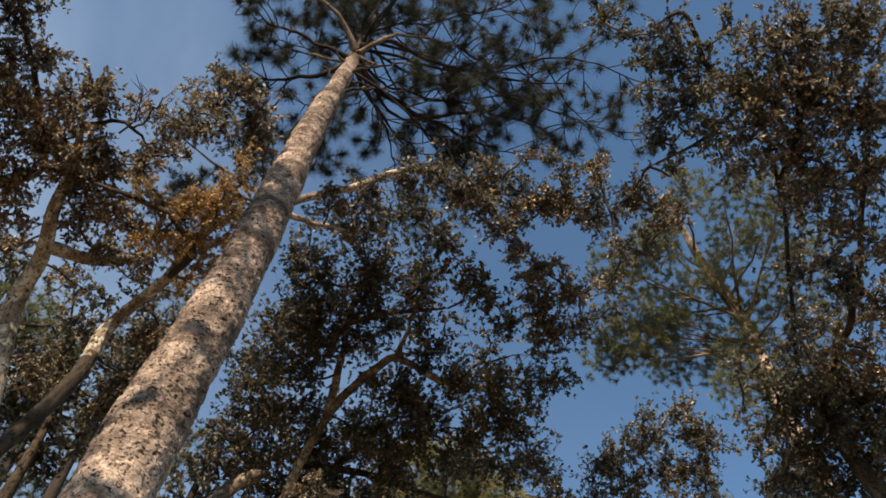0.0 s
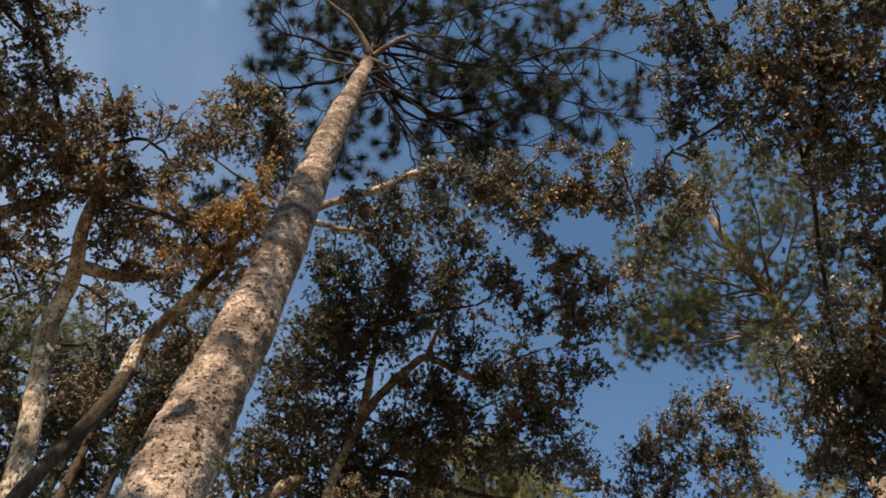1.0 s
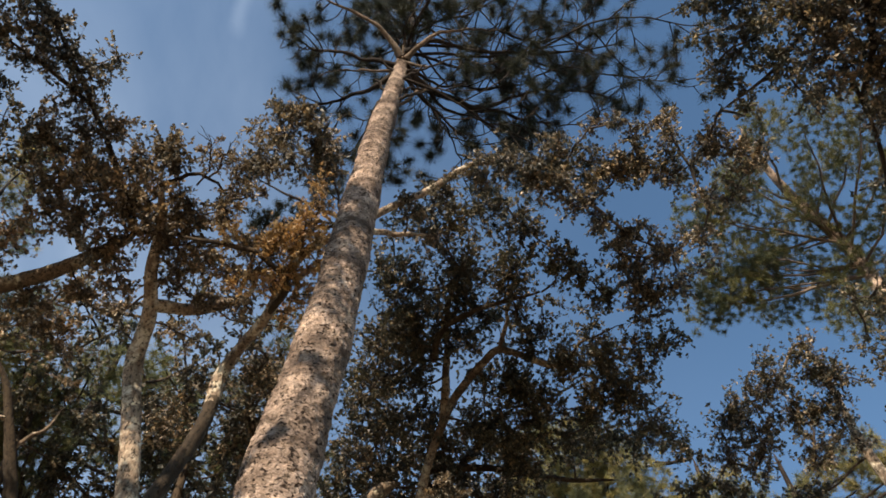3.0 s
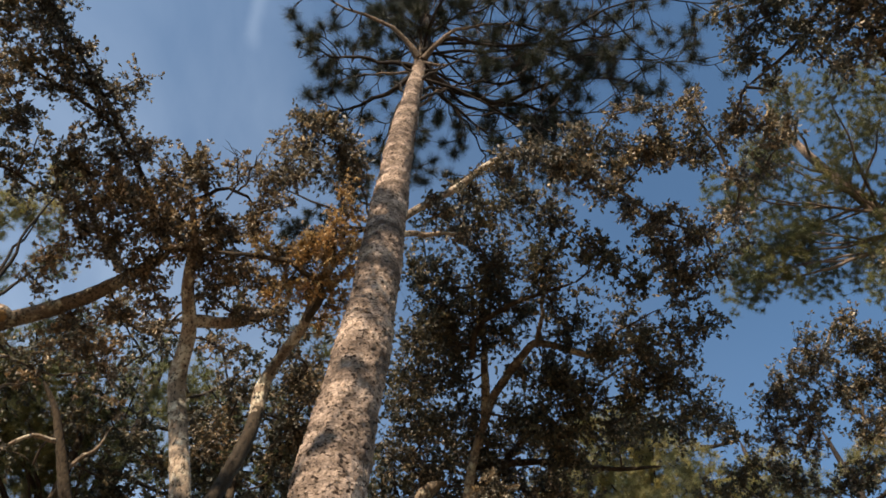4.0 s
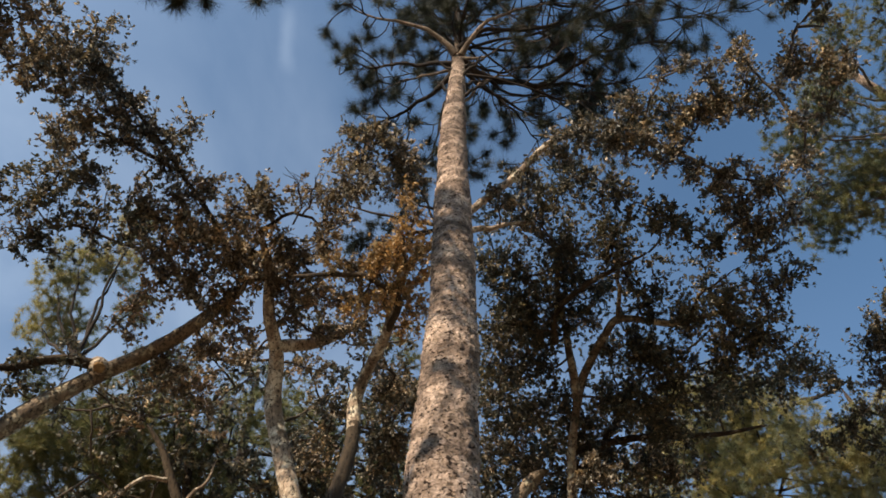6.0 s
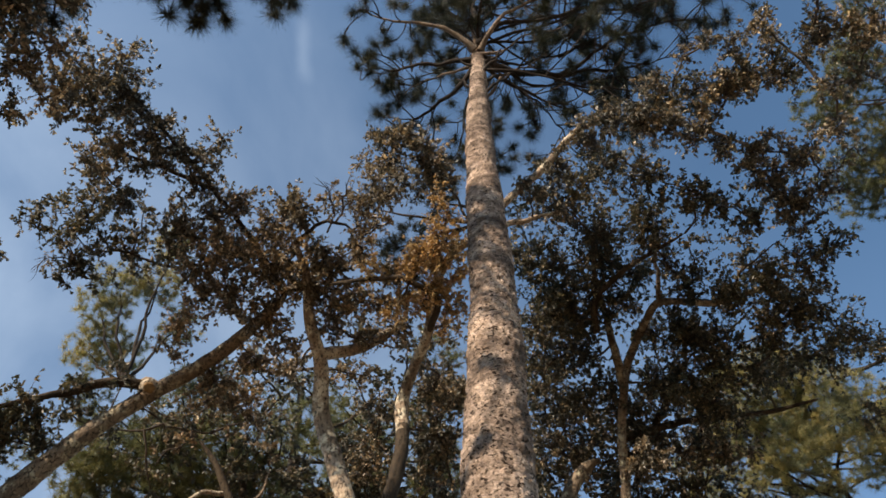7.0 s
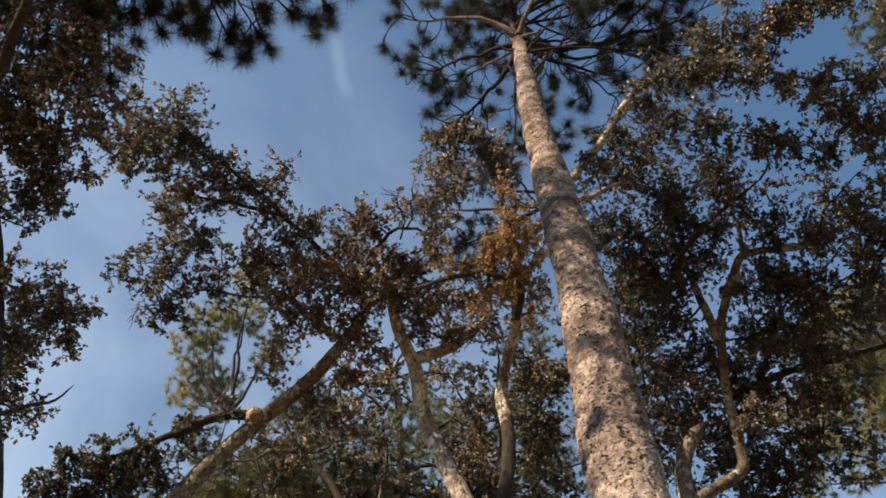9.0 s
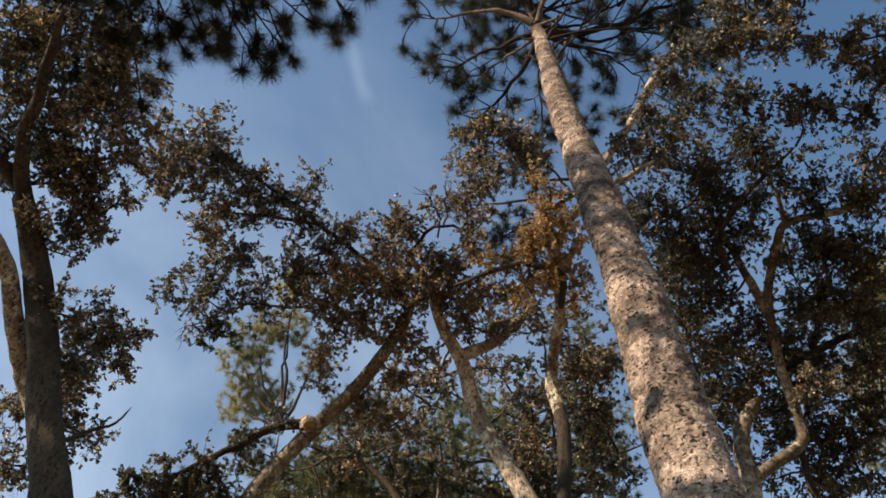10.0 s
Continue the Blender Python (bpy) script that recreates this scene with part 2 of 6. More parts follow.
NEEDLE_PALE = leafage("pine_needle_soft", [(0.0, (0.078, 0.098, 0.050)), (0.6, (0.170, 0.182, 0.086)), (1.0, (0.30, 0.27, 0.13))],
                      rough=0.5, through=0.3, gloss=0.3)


def litter():
    mat, n, l, p, out = graph("leaf_litter")
    co = n.new("ShaderNodeTexCoord").outputs["Object"]
    v = n.new("ShaderNodeTexVoronoi")
    v.inputs["Scale"].default_value = 14
    l.new(co, v.inputs["Vector"])
    bw = n.new("ShaderNodeRGBToBW")
    l.new(v.outputs["Color"], bw.inputs["Color"])
    r = ramp(n, [(0.1, (0.09, 0.060, 0.037)), (0.5, (0.22, 0.15, 0.09)), (0.9, (0.34, 0.245, 0.15))])
    l.new(bw.outputs["Val"], r.inputs["Fac"])
    r2 = ramp(n, [(0.35, (0.6, 0.62, 0.55)), (0.65, (1.1, 1.05, 1.0))])
    l.new(noise_node(n, l, 0.5, 6, co).outputs["Fac"], r2.inputs["Fac"])
    l.new(mixed(n, l, "MULTIPLY", 1.0, r.outputs["Color"], r2.outputs["Color"]), p.inputs["Base Color"])
    p.inputs["Roughness"].default_value = 0.95
    b = n.new("ShaderNodeBump")
    b.inputs["Distance"].default_value = 0.02
    l.new(v.outputs["Distance"], b.inputs["Height"])
    l.new(b.outputs["Normal"], p.inputs["Normal"])
    return mat


LITTER = litter()

# ---- mesh tools ----
rng = np.random.default_rng(7)


def mesh_of(name, verts, faces, mat, smooth=False):
    """A mesh from arrays: verts (n, 3), faces (m, 3 or 4)."""
    verts, faces = np.asarray(verts, np.float32), np.asarray(faces, np.int32)
    me = bpy.data.meshes.new(name)
    m, k = faces.shape
    me.vertices.add(len(verts))
    me.vertices.foreach_set("co", verts.ravel())
    me.loops.add(m * k)
    me.loops.foreach_set("vertex_index", faces.ravel())
    me.polygons.add(m)
    me.polygons.foreach_set("loop_start", np.arange(0, m * k, k, dtype=np.int32))
    me.polygons.foreach_set("use_smooth", np.full(m, smooth))
    me.update(calc_edges=True)
    me.materials.append(mat)
    return me


def part(name, verts, faces, mat, parent, label="", smooth=False, kind=""):
    """One mesh under a thing or one of its parts; verts are in world metres."""
    root = parent.parent or parent
    ob = new(name, mesh_of(name, np.asarray(verts) - np.array(root.location), faces, mat, smooth))
    ob.parent = parent
    return tagged(ob, label, kind=kind)


def thing(name, base, label, category, group=""):
    ob = new(name)
    ob.location = base
    ob.empty_display_size = 0.2
    return tagged(ob, label, category, group)


def unit(v):
    v = np.asarray(v, float)
    return v / (np.linalg.norm(v, axis=-1, keepdims=True) + 1e-9)


def curve(points, step, wobble=0.0):
    """A smooth way through the points, sampled about every step metres."""
    p = np.asarray(points, float)
    if len(p) == 2:
        p = np.array([p[0], (p[0] + p[1]) / 2, p[1]])
    h = np.maximum(np.linalg.norm(np.diff(p, axis=0), axis=1), 1e-6)
    slope = np.diff(p, axis=0) / h[:, None]
    m = np.vstack([slope[:1], (slope[:-1] * h[1:, None] + slope[1:] * h[:-1, None]) / (h[1:] + h[:-1])[:, None], slope[-1:]])
    out = []
    for i in range(len(p) - 1):
        n = max(2, int(h[i] / step))
        t = np.linspace(0, 1, n, endpoint=False)[:, None]
        out.append((2 * t ** 3 - 3 * t ** 2 + 1) * p[i] + (t ** 3 - 2 * t ** 2 + t) * h[i] * m[i]
                   + (3 * t ** 2 - 2 * t ** 3) * p[i + 1] + (t ** 3 - t ** 2) * h[i] * m[i + 1])
    out = np.vstack([*out, p[-1:]])
    if wobble:
        n = len(out)
        for f in (1.5, 4, 9):
            ph = rng.uniform(0, 6.28, 3)
            s = np.linspace(0, 1, n)[:, None]
            out[1:-1] += (wobble / f * np.sin(f * 6.28 * s + ph) * np.sin(np.pi * s))[1:-1]
    return out


def tube(way_, radii, sides=8, lumps=0.08):
    """A tapered, slightly knotty stem along a way. Returns verts and quads."""
    way_ = np.asarray(way_, float)
    n = len(way_)
    r = np.asarray(radii) if len(radii) == n else np.interp(np.linspace(0, 1, n), np.linspace(0, 1, len(radii)), radii)
    tan = unit(np.gradient(way_, axis=0))
    side = np.zeros_like(tan)
    ref = np.cross(tan[0], (0.3, 0.5, 0.8) if abs(tan[0][0]) < 0.9 else (0, 1, 0))
    for i in range(n):
        ref = ref - tan[i] * (ref @ tan[i])
        ref = ref / (np.linalg.norm(ref) + 1e-9)
        side[i] = ref
    other = np.cross(tan, side)
    a = np.linspace(0, 2 * np.pi, sides, endpoint=False)
    k = 1 + lumps * (np.sin(2 * a[None] + np.linspace(0, n * 0.21, n)[:, None]) * 0.6 + rng.normal(0, 0.5, (n, sides)))
    k[-1] = 0.15
    v = way_[:, None] + (r[:, None] * k)[..., None] * (np.cos(a)[None, :, None] * side[:, None] + np.sin(a)[None, :, None] * other[:, None])
    i, j = np.meshgrid(np.arange(n - 1), np.arange(sides), indexing="ij")
    j2 = (j + 1) % sides
    f = np.stack([i * sides + j, i * sides + j2, (i + 1) * sides + j2, (i + 1) * sides + j], -1).reshape(-1, 4)
    return v.reshape(-1, 3), f


def merged(pieces):
    vs, fs, o = [], [], 0
    for v, f in pieces:
        vs.append(v)
        fs.append(f + o)
        o += len(v)
    return np.vstack(vs), np.vstack(fs)


def frames_for(d, up):
    """Two sideways axes for many directions."""
    s = unit(np.cross(d, up))
    return s, np.cross(s, d)


def blades(pos, d, length, width):
    """Oak leaves: six-cornered blades folded along the midrib, from pos along d."""
    n = len(pos)
    s, u = frames_for(d, rng.normal(size=(n, 3)))
    x = np.array([0, -0.30, -0.5, 0.0, 0.5, 0.30])
    y = np.array([0, 0.34, 0.70, 1.0, 0.70, 0.34])
    z = np.array([0, 0.16, 0.22, 0.06, 0.22, 0.16])
    curl = rng.uniform(-1.0, 1.0, (n, 1))
    v = (pos[:, None] + (x * width[:, None])[..., None] * s[:, None] + (y * length[:, None])[..., None] * d[:, None]
         + ((z + curl * 0.22 * y ** 2) * width[:, None])[..., None] * u[:, None])
    base = np.arange(n)[:, None] * 6
    f = np.concatenate([base + [0, 3, 2, 1], base + [0, 5, 4, 3]])
    return v.reshape(-1, 3), f


def needles(pos, d, length, width):
    n = len(pos)
    s, u = frames_for(d, rng.normal(size=(n, 3)))
    droop = rng.uniform(-0.10, 0.03, n)[:, None] * length[:, None] * np.array([0, 0, 1.0])
    v = np.stack([pos - s * width[:, None] / 2, pos + s * width[:, None] / 2, pos + d * length[:, None] + droop], 1)
    return v.reshape(-1, 3), np.arange(n * 3).reshape(-1, 3)


def ball(n):
    return unit(rng.normal(size=(n, 3)))


# ---- oaks ----
def oak_bough(tree, skeleton, clumps, mat, leaf=0.078, density=1.0, leaf_label="", bark_mat=None):
    """Leaf clumps (x, y, z, radius, fullness) joined to the nearest wood by branches, with twigs and leaves."""
    bark_mat = bark_mat or TWIG_BARK
    nodes = np.asarray(skeleton, float)
    todo = [np.array(c[:3]) for c in clumps]
    rad = [c[3] for c in clumps]
    full = [c[4] if len(c) > 4 else 1.0 for c in clumps]
    left = list(range(len(todo)))
    twigs, lp, ld, ll = [], [], [], []
    while left:
        dist = [np.linalg.norm(nodes - todo[i], axis=1).min() for i in left]
        i = left.pop(int(np.argmin(dist)))
        c, r = todo[i], rad[i]
        start = nodes[np.linalg.norm(nodes - c, axis=1).argmin()]
        gap = np.linalg.norm(c - start)
        tip = c + (c - start) / (gap + 1e-6) * r * 0.6
        mid = (start + c) / 2 + rng.normal(0, 0.08, 3) * min(gap, 1.5) - np.array([0, 0, 0.03])
        path = curve([start, mid, c, tip], 0.09, 0.03)
        thick = min(0.022, 0.009 + 0.008 * gap + 0.010 * r)
        v, f = tube(path, [thick, thick * 0.7, 0.006], 6, 0.12)
        part("branch", v, f, bark_mat, tree, smooth=True)
        nodes = np.vstack([nodes, path[::3]])
        stretch3 = rng.uniform(0.8, 1.2, 3)
        count = int(2.7 * density * full[i] * np.pi * r * r / (leaf * leaf * 0.5 * 0.5))
        k = max(6, count // 20)
        near = path[len(path) // 3:]
        ends = c + ball(k) * stretch3 * r * (rng.uniform(0.05, 1.0, (k, 1)) ** 0.42) * rng.uniform(0.75, 1.4, (k, 1))
        for e in ends:
            s = near[np.linalg.norm(near - e, axis=1).argmin()]
            w = np.array([s, s * 0.55 + e * 0.45 + rng.normal(0, 0.05, 3) * r, e])
            twigs.append(tube(w, [0.0055, 0.0025], 3, 0))
            t = unit(w[-1] - w[-2])
            n = rng.poisson(20)
            spots = rng.uniform(0, 1, n) ** 0.55
            whorl = np.round(spots * 3) / 3 * 0.75 + spots * 0.25
            at = w[0] * 0 + np.array([np.interp(whorl, np.linspace(0, 1, len(w)), w[:, a]) for a in range(3)]).T
            keep = whorl > 0.15
            at = at[keep]
            n = len(at)
            d = unit(t * 0.7 + ball(n) * 0.95 + np.array([0, 0, -0.08]))
            lp.append(at + ball(n) * 0.015)
            ld.append(d)
            ll.append(leaf * rng.uniform(0.6, 1.2, n))
    pos, d, ln = np.vstack(lp), np.vstack(ld), np.concatenate(ll)
    v, f = blades(pos, d, ln, ln * rng.uniform(0.42, 0.6, len(ln)))
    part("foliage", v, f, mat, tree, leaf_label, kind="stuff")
    skeleton = nodes
    v, f = merged(twigs)
    part("twig_spray", v, f, TWIG_BARK, tree, kind="stuff")
    return skeleton


def limb(tree, points, radii, mat, name="limb", label="", sides=12, wobble=0.03, step=0.07):
    way_ = curve(points, step, wobble)
    if len(radii) == len(points):
        h = np.linalg.norm(np.diff(np.asarray(points, float), axis=0), axis=1)
        at = np.concatenate([[0], np.cumsum(h)]) / h.sum()
        g = np.concatenate([[0], np.cumsum(np.linalg.norm(np.diff(way_, axis=0), axis=1))])
        radii = np.interp(g / g[-1], at, radii)
    v, f = tube(way_, radii, sides, 0.07)
    part(name, v, f, mat, tree, label, smooth=True)
    return way_


def dead_twigs(tree, points, count=7, reach=0.25):
    """A bare, forking branch end."""
    w = curve(points, 0.05, 0.03)
    v, f = tube(w, [0.013, 0.010, 0.007, 0.003][:len(points)], 5, 0.07)
    stem = part("bare_branch", v, f, TWIG_BARK, tree, smooth=True)
    for k in range(count):
        i = rng.integers(len(w) // 4, len(w) - 1)
        t = unit(w[i + 1] - w[i]) * 0.8 + ball(1)[0] * 0.8
        e = w[i] + unit(t) * reach * rng.uniform(0.4, 1.2)
        limb(stem, [w[i], (w[i] + e) / 2 + rng.normal(0, 0.03, 3), e], [0.006, 0.004, 0.002], TWIG_BARK, "bare_twig", sides=4, wobble=0.01)


# ---- pines ----
def tuft(pos, d, n, length, width, bag):
    """A brush of needles at a twig's end."""
    back = rng.uniform(0, 1, n) ** 2 * 0.6
    nd = unit(d * rng.uniform(0.1, 0.9, n)[:, None] + ball(n))
    bag.append((pos - d * (back * length * 0.75)[:, None], nd, length * rng.uniform(0.7, 1.1, n), np.full(n, width)))


def pine_branch(tree, start, end, bag, twigs, tufts=14, sag=0.05, radius=0.035, length=0.22, n=120, width=0.006, mat=None, first=0.35, spread=0.9):
    start, end = np.asarray(start, float), np.asarray(end, float)
    span = np.linalg.norm(end - start)
    side = unit(np.cross(end - start, (0, 0, 1.0)))
    bend = rng.normal(0, 0.05, 2) * span
    path = curve([start, start * 0.65 + end * 0.35 + side * bend[0] - np.array([0, 0, sag * span]),
                  start * 0.3 + end * 0.7 + side * bend[1] - np.array([0, 0, sag * span * 0.8]), end], 0.09, 0.10)
    v, f = tube(path, [radius, radius * 0.6, 0.009], 7, 0.1)
    part("limb", v, f, mat or PINE_LIMB_BARK, tree, smooth=True)
    tuft(path[-1], unit(path[-1] - path[-3]), n, length, width, bag)
    for k in range(tufts):
        s = first + (1 - first) * (k + rng.uniform(0, 1)) / tufts
        i = min(len(path) - 2, int(s * (len(path) - 1)))
        a = path[i]
        t = unit(path[i + 1] - path[i])
        o = unit(np.cross(t, ball(1)[0]))
        reach = span * 0.22 * spread * rng.uniform(0.5, 1.3) * (1.35 - s)+ 0.18
        d = unit(t * rng.uniform(0.4, 1.0) + o * 0.9 + np.array([0, 0, 0.1]))
        e = a + d * reach
        m = (a + e) / 2 + np.array([0, 0, -0.10]) * reach + rng.normal(0, 0.11, 3) * reach
        w = curve([a, m, e + np.array([0, 0, 0.08 * reach])], 0.12)
        twigs.append(tube(w, [0.011 * (0.6 + reach * 0.4), 0.006], 4, 0.05))
        td = unit(w[-1] - w[-2] + np.array([0, 0, 0.15]))
        tuft(w[-1], td, n, length, width, bag)
        if reach > 0.45:
            for q in range(rng.integers(1, 3)):
                b = w[len(w) // 2]
                d2 = unit(d + ball(1)[0] * 0.9)
                e2 = b + d2 * reach * rng.uniform(0.35, 0.6)
                w2 = curve([b, (b + e2) / 2 + rng.normal(0, 0.02, 3), e2], 0.12)
                twigs.append(tube(w2, [0.009, 0.005], 4, 0.05))
                tuft(w2[-1], d2, n, length, width, bag)


def crown_limb(tree, points, radius, bag, twigs, tufts, first, mat, n=270, length=0.235, width=0.0046):
    """A crooked pine limb with a flared foot, and curling shoots that each end in a brush of needles."""
    path = curve(points, 0.06, 0.035)
    m = len(path)
    flare = 1 + 0.9 * np.exp(-np.arange(m) / 2.5)
    v, f = tube(path, np.interp(np.linspace(0, 1, m), [0, 0.5, 1], [radius, radius * 0.72, 0.009]) * flare, 9, 0.12)
    part("limb", v, f, mat, tree, smooth=True)
    tuft(path[-1], unit(path[-1] - path[-3]), n, length, width, bag)
    for k in range(tufts):
        at = first + (1 - first) * (k + rng.uniform(0.1, 0.9)) / tufts
        i = min(m - 2, int(at * (m - 1)))
        t = unit(path[i + 1] - path[i])
        o = unit(np.cross(t, ball(1)[0]))
        reach = rng.uniform(0.28, 0.85) * (1.25 - 0.5 * at)
        d = unit(t * rng.uniform(0.2, 0.9) + o * np.array([1, 1, 0.6]))
        bend = unit(np.cross(d, ball(1)[0])) * reach
        w = curve([path[i], path[i] + d * reach * 0.4 + bend * 0.10 - np.array([0, 0, 0.05]),
                   path[i] + d * reach * 0.8 + bend * 0.02 - np.array([0, 0, 0.04]), path[i] + d * reach - bend * 0.20 + np.array([0, 0, 0.06])], 0.06)
        twigs.append(tube(w, [0.012, 0.009, 0.007], 5, 0.1))
        tuft(w[-1], unit(w[-1] - w[-2]), n, length * rng.uniform(0.85, 1.1), width, bag)
        if reach > 0.5:
            b = w[len(w) // 2]
            e = b + unit(d + ball(1)[0] * 1.1) * reach * rng.uniform(0.35, 0.6)
            w2 = curve([b, (b + e) / 2 + rng.normal(0, 0.05, 3), e], 0.06)
            twigs.append(tube(w2, [0.009, 0.006], 5, 0.1))
            tuft(w2[-1], unit(w2[-1] - w2[-2]), n, length * rng.uniform(0.8, 1.05), width, bag)


def finish_pine(tree, bag, twigs, mat, label):
    pos, d, ln, wd = (np.concatenate([b[k] for b in bag]) for k in range(4))
    v, f = needles(pos, d, ln, wd)
    part("needles", v, f, mat, tree, label, kind="stuff")
    v, f = merged(twigs)
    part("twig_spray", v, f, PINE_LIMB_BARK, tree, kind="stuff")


def far_pine(base, trunk, radii, clumps, mat, label, needle_label, tufts=26, n=66, length=0.165, width=0.0082, wood=None, limb_wood=None):
    """A pine farther off: trunk, branches to each mass of needles, and tufts."""
    tree = thing("pine_tree", base, label, "tree", "background pines")
    way_ = limb(tree, [base, *trunk], radii, wood or PINE_LIMB_BARK, "trunk", sides=10, step=0.3)
    bag, twigs = [], []
    for c in clumps:
        c3, r, full = np.array(c[:3]), c[3], (c[4] if len(c) > 4 else 1.0)
        low = way_[np.abs(way_[:, 2] - (c3[2] - 0.25 * np.linalg.norm(way_[:, :2] - c3[:2], axis=1))).argmin()]
        path = curve([low, (low + c3) / 2 - np.array([0, 0, 0.12]), c3], 0.25, 0.06)
        v, f = tube(path, [0.04, 0.028, 0.01], 6, 0.1)
        part("limb", v, f, limb_wood or PINE_LIMB_BARK, tree, smooth=True)
        nodes = path[len(path) // 2:]
        count = int(tufts * full * (0.5 + 1.6 * r))
        ends = c3 + ball(count) * r * (rng.uniform(0.05, 1.0, (count, 1)) ** 0.5) * np.array([1.15, 1.15, 0.85])
        for e in ends[np.argsort(np.linalg.norm(ends - c3, axis=1))]:
            s = nodes[np.linalg.norm(nodes - e, axis=1).argmin()]
            w = np.array([s, (s + e) / 2 + rng.normal(0, 0.03, 3), e])
            twigs.append(tube(w, [0.007, 0.004], 3, 0))
            nodes = np.vstack([nodes, w[1:]])
            tuft(e, unit(e - s + np.array([0, 0, 0.2])), n, length, width, bag)
    finish_pine(tree, bag, twigs, mat, needle_label)
    return tree


# ---- ground ----
def ground():
    n = 120
    g = np.sign(np.linspace(-1, 1, n)) * np.abs(np.linspace(-1, 1, n)) ** 2.4 * 1200
    x, y = np.meshgrid(g, g, indexing="ij")
    z = 0.05 * np.sin(x * 0.9) * np.cos(y * 0.7) + 0.03 * np.sin(x * 2.1 + y * 1.3) - 0.05
    v = np.stack([x, y, z], -1).reshape(-1, 3)
    i, j = np.meshgrid(np.arange(n - 1), np.arange(n - 1), indexing="ij")
    f = np.stack([i * n + j, (i + 1) * n + j, (i + 1) * n + j + 1, i * n + j + 1], -1).reshape(-1, 4)
    tagged(new("ground", mesh_of("ground", v, f, LITTER, True)), "forest floor of brown leaf litter under the trees", "ground", kind="structure")


ground()

# ---- plan of the wood: limbs as ways through (x, y, z), leaf masses as (x, y, z, radius, fullness) ----
G_trunk = [
    (0.49, 8.76, 9.28), (0.68, 8.76, 9.41), (0.73, 8.74, 9.56), (0.81, 8.57, 9.87), (0.85, 8.37, 10.2),
    (0.95, 8.15, 10.53), (1.12, 7.86, 10.88), (1.2, 7.77, 11.07)]
G_limb_r = [
    (1.22, 7.78, 11.17), (1.41, 7.32, 11.08), (1.64, 6.94, 11.06), (1.79, 6.68, 10.97), (2.05, 6.60, 10.80), (2.48, 6.64, 10.64), (3.14, 6.49, 10.55)]
G_up = [
    (1.79, 6.62, 10.91), (1.84, 6.29, 11), (1.86, 6, 11.06), (1.98, 5.69, 11.11)]
G_limb_l = [
    (1.22, 7.78, 11.17), (1.12, 7.25, 11.34), (1.04, 6.58, 11.57), (1.17, 5.74, 11.6)]
G_bare = [
    (2.7, 6.57, 10.63), (2.86, 6.29, 10.66), (3.11, 6.03, 10.63), (3.41, 5.8, 10.54)]
G1 = [
    (0.34, 5.78, 11.53, 0.55), (0.16, 6.52, 11.07, 0.55), (-0.03, 7.52, 10.94, 0.49), (0.71, 4.94, 11.4, 0.45),
    (1.2, 4.76, 11.44, 0.45), (1.16, 5.69, 11.52, 0.6), (0.87, 6.57, 11.6, 0.58), (0.51, 7.3, 11.1, 0.49, 0.8)]
G2 = [
    (1.8, 4.72, 11.36, 0.41), (1.87, 5.65, 11.43, 0.6), (2.14, 4.94, 11.18, 0.33), (2.47, 5.21, 10.96, 0.39),
    (2.87, 5.33, 10.77, 0.39), (3.05, 5.46, 10.64, 0.23), (1.63, 6.46, 11.57, 0.49), (2.35, 6.06, 11.08, 0.34, 0.5),
    (2.21, 6.46, 10.84, 0.38)]
G3 = [
    (2.7, 6.57, 10.63, 0.43), (3.22, 6.42, 10.57, 0.38), (3.73, 6.19, 10.53, 0.38), (4.02, 6.04, 10.51, 0.26),
    (3.75, 6.92, 10.65, 0.49), (4.02, 7.26, 10.26, 0.4), (3.42, 7.2, 10.56, 0.4), (1.82, 7.28, 10.96, 0.49, 0.8),
    (2.29, 7.27, 10.86, 0.4)]
G4 = [
    (2.45, 7.64, 10.51, 0.4, 0.8), (1.73, 7.78, 10.56, 0.49), (0.95, 8.22, 10.96, 0.51, 0.6),
    (2.23, 8, 10.25, 0.4, 0.8), (3.36, 8.36, 10.96, 0.43, 0.8), (4.08, 8.15, 10.86, 0.53), (4.73, 8.06, 10.63, 0.37)]
G5 = [
    (1.22, 9.12, 10.77, 0.53), (0.25, 8.65, 11.3, 0.53), (2.05, 9.17, 10.57, 0.53), (0.33, 9.22, 10.76, 0.48),
    (-0.32, 8.86, 11.1, 0.43, 0.6), (2.45, 9.21, 10.43, 0.43), (1.46, 8.82, 11.03, 0.43, 0.7)]
F_trunk = [
    (-1.92, 5.79, 7.09), (-1.83, 5.82, 7.5), (-1.71, 5.86, 8.3), (-1.7, 5.81, 9.01), (-1.52, 5.6, 9.24),
    (-1.21, 5.16, 9.25)]
F_limb_r = [
    (-1.21, 5.15, 9.24), (-0.84, 4.59, 9.76), (-0.35, 4.41, 10), (0.06, 4.3, 10.4), (0.57, 4.22, 10.97),
    (1.24, 3.99, 11.45), (1.99, 4.1, 11.49), (2.73, 4.41, 11.41), (3.44, 4.83, 11.21)]
F_fork = [
    (-0.35, 4.41, 10), (0.14, 4.62, 10.47), (0.74, 4.85, 10.88)]
F_limb_l = [
    (-1.21, 5.15, 9.24), (-0.97, 4.65, 9.24), (-1.31, 4.38, 9.24), (-1.74, 4.28, 9.32), (-2.16, 4.35, 9.53)]
